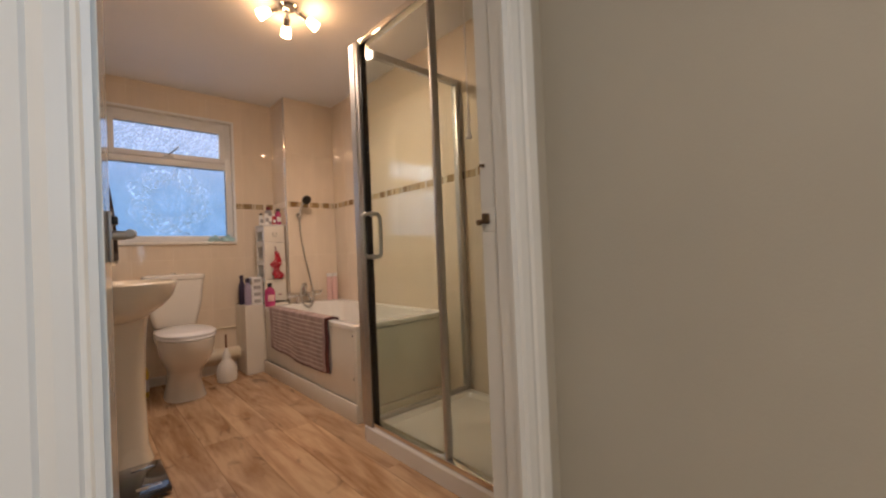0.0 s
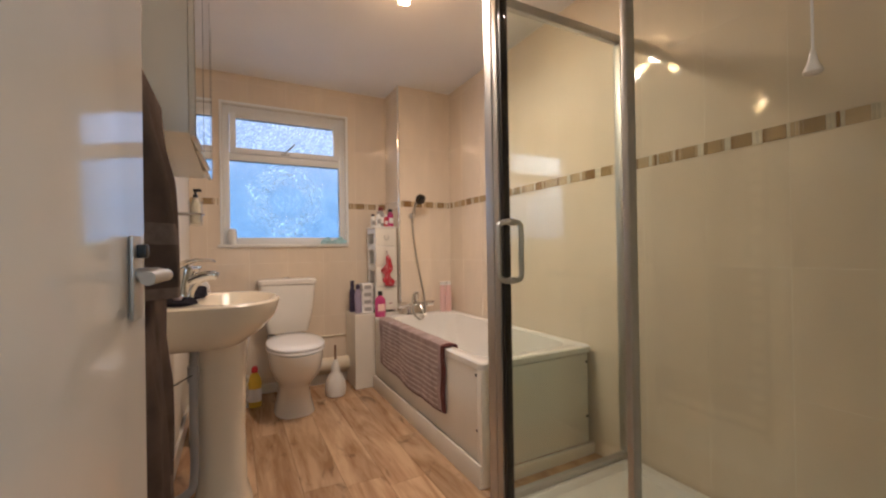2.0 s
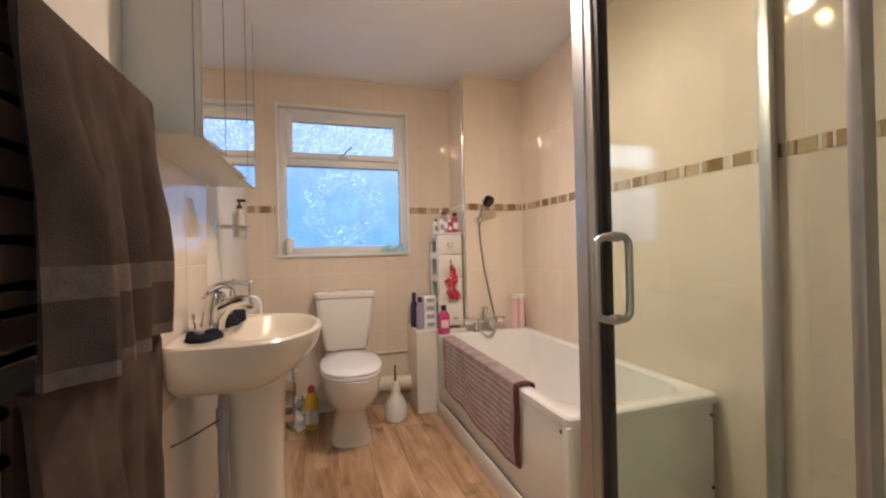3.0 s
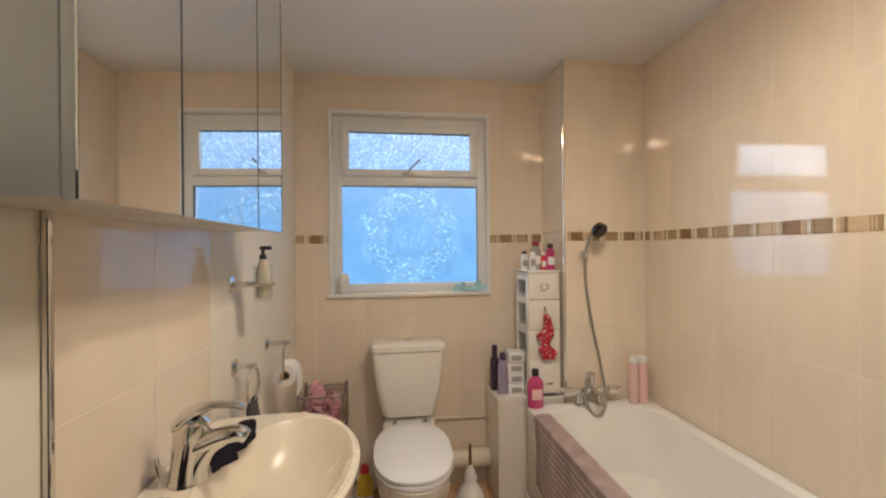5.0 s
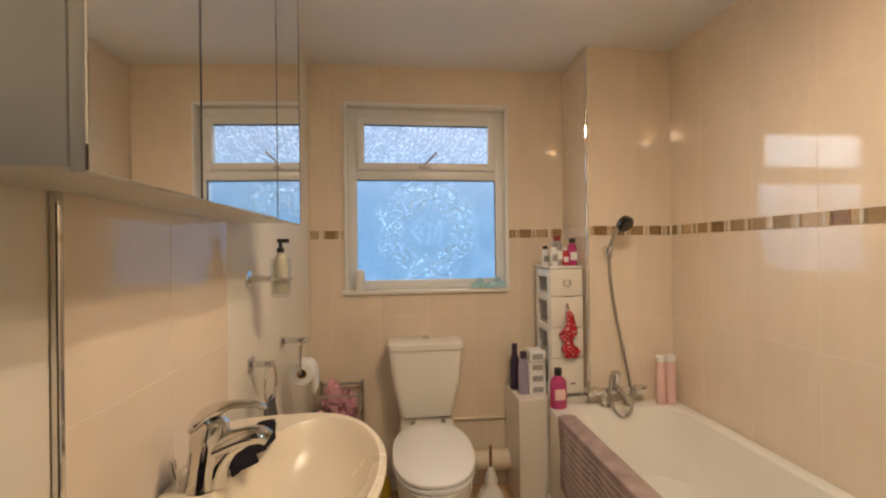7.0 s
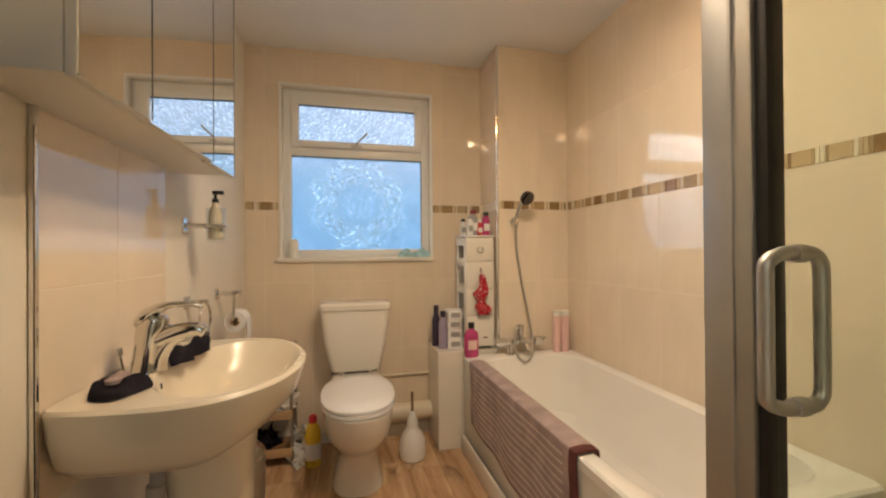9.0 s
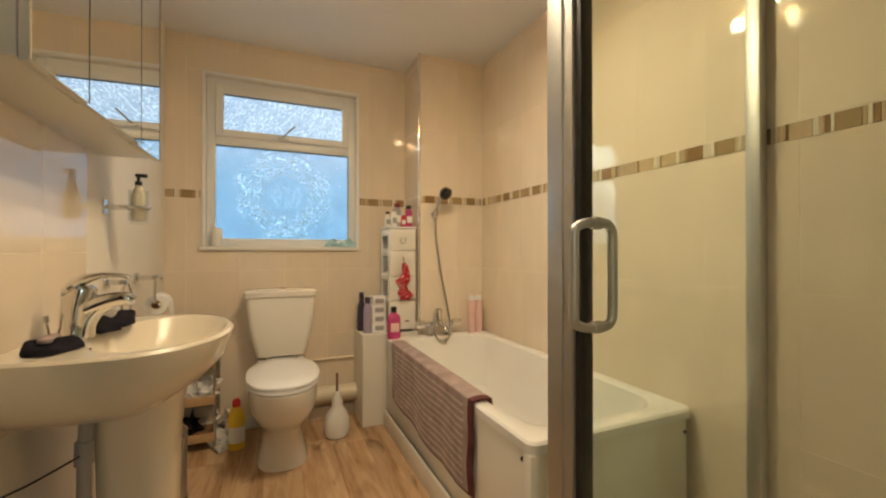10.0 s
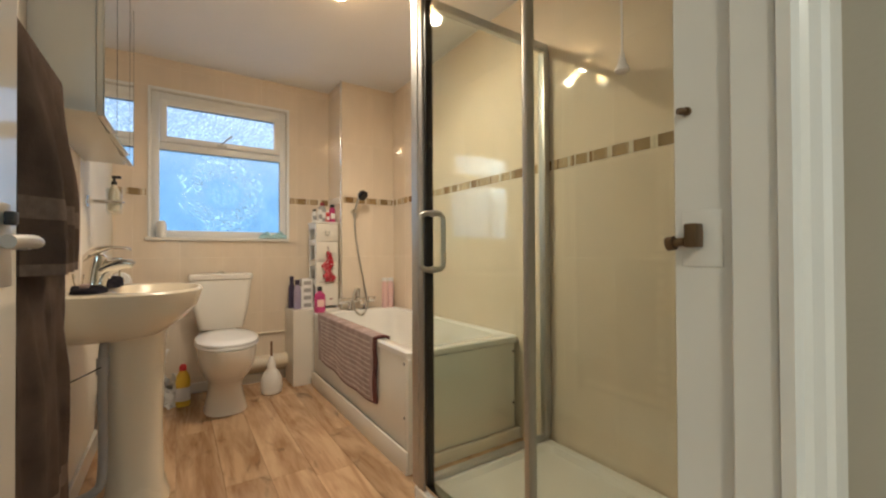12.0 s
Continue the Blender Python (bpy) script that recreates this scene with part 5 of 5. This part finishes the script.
part("pump", joined(bm_lathe(0.343, 3.30, [(0.012, 1.32), (0.012, 1.335), (0.006, 1.337), (0.006, 1.352)], 14), bm_box(0.333, 0.372, 3.292, 3.308, 1.352, 1.366, 0.003)), M_BLACKP, soap, "dark pump head")
ring = thing("towel_ring", (XL, 3.31, 0.94), "chrome towel ring on the wall", "towel ring")
part("wall_plate", bm_box(XL, XL + 0.008, 3.285, 3.335, 0.915, 0.965, 0.003), M_CHROME, ring)
part("arm", bm_box(XL + 0.008, 0.312, 3.297, 3.323, 0.93, 0.95, 0.004), M_CHROME, ring)
part("hoop", bm_tube(smooth_path([(0.302, 3.31 + 0.062 * math.sin(a), 0.872 + 0.062 * math.cos(a)) for a in [radians(q) for q in range(0, 361, 20)]], 3), 0.0055, 8), M_CHROME, ring)


def hung(u, v):
    a = v * 2 * math.pi
    w = 0.055 + 0.015 * u
    return (0.302 + (0.012 + 0.012 * u) * math.cos(a), 3.31 + w * math.sin(a) * (0.55 + 0.45 * u), 0.822 - 0.13 * u + 0.006 * math.cos(a * 3))


solo("hand_cloth", crumple(sheet(hung, 16, 24, 0.003), 0.006, 30), M_GREYCLOTH, (0.302, 3.31, 0.69), "small grey cloth through the towel ring", "cloth")
roll = thing("toilet_roll_holder", (XL, 3.70, 0.935), "chrome toilet roll holder on the wall", "toilet roll holder")
part("wall_plate", bm_box(XL, XL + 0.008, 3.665, 3.715, 0.91, 0.96, 0.003), M_CHROME, roll)
part("arm", joined(bm_box(XL + 0.008, 0.345, 3.677, 3.703, 0.925, 0.947, 0.004), bm_tube(smooth_path([(0.338, 3.585, 0.93), (0.338, 3.575, 0.89), (0.338, 3.572, 0.835), (0.338, 3.59, 0.822), (0.338, 3.71, 0.822)]), 0.006, 8), bm_tube([(0.338, 3.69, 0.935), (0.338, 3.585, 0.93)], 0.006, 8)), M_CHROME, roll)
rp = thing("toilet_roll", (0.338, 3.65, 0.807), "white toilet roll with a loose hanging end", "toilet roll")
RC, RZc = 0.338, 0.814


def annulus(r0, r1, y0, y1):
    n = 32
    circ = lambda r, y: [(RC + r * math.cos(2 * math.pi * i / n), y, RZc + r * math.sin(2 * math.pi * i / n)) for i in range(n)]
    return bm_loft([circ(r0, y0), circ(r1, y0), circ(r1, y1), circ(r0, y1), circ(r0, y0)], False, False)


part("paper", annulus(0.021, 0.046, 3.60, 3.70), M_PAPER, rp)
part("core", annulus(0.018, 0.0205, 3.599, 3.701), M_CARD, rp, "brown card core")
part("loose_end", sheet(lambda u, v: (RC + 0.0475 + 0.004 * math.sin(u * 3), 3.602 + 0.096 * v, RZc + 0.01 - 0.10 * u), 8, 4, 0.0015), M_PAPER, rp)

# ---- behind and beside the toilet ----
structure("waste_pipe", bm_tube([(1.02, 4.195, 0.09), (1.371, 4.195, 0.09)], 0.056, 20), M_PIPE, "cream painted soil pipe behind the toilet", "pipe", smooth=True)
structure("water_pipe", bm_tube([(1.0, YW - 0.012, 0.315), (1.371, YW - 0.012, 0.315)], 0.008, 10), M_PIPE, "thin cream painted water pipe on the wall", "pipe", smooth=True)
structure("baseboard", bm_box(XL, 1.371, YW - 0.02, YW - 0.002, FZ, FZ + 0.075, 0.004), M_GLOSS, "white gloss skirting board", "baseboard")
structure("baseboard_left", bm_box(XL + 0.001, XL + 0.017, YD + 0.02, YW - 0.021, FZ, FZ + 0.095, 0.004), M_GLOSS, "white gloss skirting board", "baseboard")
brush = thing("toilet_brush", (1.205, 3.93, FZ), "white toilet brush pot with a dark handle", "toilet brush")
part("pot", bm_lathe(1.205, 3.93, [(0.060, FZ), (0.072, FZ + 0.010), (0.078, FZ + 0.055), (0.074, FZ + 0.105), (0.058, FZ + 0.145), (0.038, FZ + 0.172), (0.030, FZ + 0.19), (0.034, FZ + 0.21), (0.027, FZ + 0.232), (0.016, FZ + 0.262), (0.010, FZ + 0.275)], 24), M_WHITEP, brush)
part("handle", bm_tube([(1.205, 3.93, FZ + 0.27), (1.205, 3.93, FZ + 0.385)], 0.008, 10), M_DARKWOOD, brush, "dark brown handle")
bl = thing("bleach_bottle", (0.645, 3.99, FZ), "yellow and white cleaner bottle with a red cap", "bottle")
part("bottle_body", bm_lathe(0.645, 3.99, [(0.040, FZ), (0.044, FZ + 0.01), (0.042, FZ + 0.13), (0.046, FZ + 0.17), (0.036, FZ + 0.215), (0.02, FZ + 0.245)], 20, sy=0.7), M_YELLOW, bl)
part("label", bm_lathe(0.645, 3.99, [(0.0445, FZ + 0.04), (0.0432, FZ + 0.13)], 20, False, False, sy=0.72), M_PAPER, bl, "white wrap label")
part("cap", bm_lathe(0.645, 3.99, [(0.022, FZ + 0.245), (0.022, FZ + 0.275), (0.012, FZ + 0.288)], 16), M_RED, bl, "red cap")
bin_ = thing("pedal_bin", (0.375, 3.55, FZ), "small brushed steel pedal bin", "bin")
part("drum", bm_lathe(0.375, 3.55, [(0.092, FZ), (0.095, FZ + 0.02), (0.095, FZ + 0.30)], 28), M_SATIN, bin_)
part("lid", bm_lathe(0.375, 3.55, [(0.097, FZ + 0.301), (0.097, FZ + 0.318), (0.08, FZ + 0.34), (0.03, FZ + 0.352)], 28), M_CHROME, bin_)
part("base_ring", bm_lathe(0.375, 3.55, [(0.098, FZ), (0.098, FZ + 0.018), (0.0955, FZ + 0.019)], 28, False, False), M_BLACKP, bin_, "black plastic base")
sr = thing("spare_roll", (0.375, 3.55, FZ + 0.353), "white paper roll on the bin lid", "toilet roll")
part("paper", bm_lathe(0.375, 3.55, [(0.02, FZ + 0.353), (0.05, FZ + 0.353), (0.052, FZ + 0.36), (0.052, FZ + 0.42), (0.02, FZ + 0.422), (0.02, FZ + 0.37)], 24, False, True), M_PAPER, sr)
rack = thing("bathroom_rack", (0.42, 4.12, FZ), "low metal rack with wooden shelves and clutter", "rack")
for x in (0.300, 0.530):
    for y in (4.02, 4.225):
        part("post", bm_tube([(x, y, FZ), (x, y, 0.585)], 0.008, 10), M_HOSE, rack)
for z in (FZ + 0.06, 0.19, 0.40):
    part("shelf", bm_box(0.296, 0.534, 4.018, 4.229, z, z + 0.018, 0.003), M_DARKWOOD, rack)
    part("shelf_lip", bm_box(0.296, 0.534, 4.008, 4.017, z - 0.005, z + 0.045, 0.003), M_CARD, rack, "light wooden front board")
for y in (4.02, 4.225):
    part("top_rail", bm_tube([(0.300, y, 0.565), (0.530, y, 0.565)], 0.006, 10), M_HOSE, rack)
for x in (0.300, 0.530):
    part("side_rail", bm_tube([(x, 4.02, 0.50), (x, 4.225, 0.50)], 0.005, 10), M_HOSE, rack)
M_PINKBAG = mat("pink_patterned_plastic", (0.66, 0.34, 0.40), 0.3, var=0.35, scale=45)
crumpled("wash_bag", 0.415, 4.12, 0.4185, 0.088, 0.075, 0.125, M_PINKBAG, "pink patterned wash bag on the rack", "bag", 3.0)
crumpled("paper_packet", 0.44, 4.10, 0.2085, 0.085, 0.06, 0.10, M_PAPER, "crumpled white paper packet on the rack", "packet", 6.0)
crumpled("dark_pouch", 0.37, 4.12, FZ + 0.0785, 0.06, 0.06, 0.09, M_NAVY, "dark pouch on the lowest rack shelf", "pouch", 7.5)
crumpled("plastic_bag", 0.575, 4.05, FZ + 0.0005, 0.04, 0.05, 0.15, M_WHITEP, "white plastic bag beside the rack", "bag", 9.0)
scales = thing("bathroom_scales", (0.46, 2.50, FZ), "black glass bathroom scales with metal pads", "scales")
part("platform", bm_box(0.305, 0.595, 2.325, 2.665, FZ + 0.012, FZ + 0.034, 0.006), M_BLACKG, scales)
for y in (2.375, 2.60):
    part("metal_pad", bm_box(0.475, 0.565, y, y + 0.028, FZ + 0.0335, FZ + 0.036, 0.001), M_CHROME, scales, "polished metal pad")
for x in (0.335, 0.565):
    for y in (2.355, 2.635):
        part("foot", bm_lathe(x, y, [(0.014, FZ), (0.014, FZ + 0.0125)], 12), M_BLACKP, scales)
trap = thing("basin_trap", (0.31, 2.69, FZ), "grey plastic waste pipe beside the pedestal", "pipe")
part("pipe", bm_tube(smooth_path([(0.385, 2.745, 0.640), (0.372, 2.725, 0.60), (0.368, 2.722, 0.42), (0.368, 2.722, 0.12), (0.34, 2.71, 0.05), (XL, 2.70, 0.03)]), 0.016, 12), M_GREYL, trap)
part("collar", bm_tube([(0.369, 2.722, 0.56), (0.368, 2.722, 0.50)], 0.021, 14), M_GREYL, trap)
part("wire", bm_tube(smooth_path([(0.366, 2.70, 0.53), (0.29, 2.66, 0.50), (XL + 0.004, 2.62, 0.49)]), 0.003, 6), M_BLACKP, trap, "thin dark earth wire")

# ---- door hardware on the jamb, light cord ----
keep = thing("door_bolt", (DX1, 0.868, 0.978), "tarnished brass bolt keep on the door lining", "bolt")
part("plate", bm_box(DX1 - 0.0014, DX1, 0.846, 0.884, 0.950, 1.006, 0.0005), M_GLOSS, keep)
part("block", bm_box(DX1 - 0.020, DX1 - 0.003, 0.862, 0.874, 0.969, 0.993, 0.002), M_BRASS, keep)
part("rod", joined(bm_tube([(DX1 - 0.012, 0.876, 0.975), (DX1 - 0.012, 0.886, 0.974)], 0.0045, 10), bm_tube([(DX1 - 0.012, 0.886, 0.974), (DX1 - 0.012, 0.893, 0.973)], 0.0075, 10)), M_BRASS, keep)
hook = thing("jamb_knob", (DX1, YD - 0.012, 1.110), "small dark knob on the edge of the door lining", "knob")
part("rose", bm_tube([(DX1, YD - 0.012, 1.110), (DX1 - 0.003, YD - 0.012, 1.110)], 0.0045, 14), M_BRASS, hook)
part("knob", bm_tube([(DX1 - 0.003, YD - 0.012, 1.110), (DX1 - 0.007, YD - 0.009, 1.110), (DX1 - 0.010, YD - 0.007, 1.110)], 0.008, 12, radii=[0.0025, 0.004, 0.003]), M_BRASS, hook)
cord = thing("light_pull_cord", (1.142, 1.008, H), "white pull cord with a small weight", "pull cord")
part("ceiling_switch", bm_lathe(1.142, 1.008, [(0.038, H), (0.038, H - 0.02), (0.03, H - 0.03)], 20), M_WHITEP, cord)
part("string", bm_tube([(1.142, 1.008, H - 0.03), (1.142, 1.008, 1.245)], 0.0015, 6), M_WHITEP, cord)
part("weight", bm_lathe(1.142, 1.008, [(0.003, 1.250), (0.004, 1.243), (0.006, 1.234), (0.0095, 1.227), (0.0098, 1.224), (0.006, 1.221)], 16), M_PANEL, cord, "off-white plastic acorn weight")

# ---- ceiling lamp ----
LX, LY = LAMP_POS
lamp = thing("ceiling_light", (LX, LY, H), "three-arm chrome spotlight fitting with lit glass shades", "ceiling light")
part("ceiling_plate", bm_lathe(LX, LY, [(0.055, H), (0.055, H - 0.012), (0.045, H - 0.022), (0.012, H - 0.026)]), M_CHROME, lamp)
for a in (172, -18, 75):
    c, s = math.cos(radians(a)), math.sin(radians(a))
    p0, p1 = Vector((LX + 0.03 * c, LY + 0.03 * s, H - 0.02)), Vector((LX + 0.085 * c, LY + 0.085 * s, H - 0.05))
    arm = part("arm", bm_tube([p0, (p0 + p1) / 2 + Vector((0, 0, -0.012)), p1], 0.008), M_SATIN, lamp)
    d = Vector((c * 0.8, s * 0.8, -0.6)).normalized()
    part("lamp_holder", bm_tube([p1 - d * 0.02, p1 + d * 0.03], 0.02), M_CHROME, arm)
    part("shade", bm_tube([p1 + d * 0.03, p1 + d * 0.045, p1 + d * 0.095], 0.02, radii=[0.018, 0.026, 0.031], n=20), M_SHADE, arm, "lit frosted glass shade")
    spot_lamp("spot_bulb", p1 + d * 0.12, d * 0.4 + Vector((0, 0, -1)), 26.5, (1.0, 0.81, 0.60), 170)

# ---- tiles and boards ----
build_tiles()
build_floor()
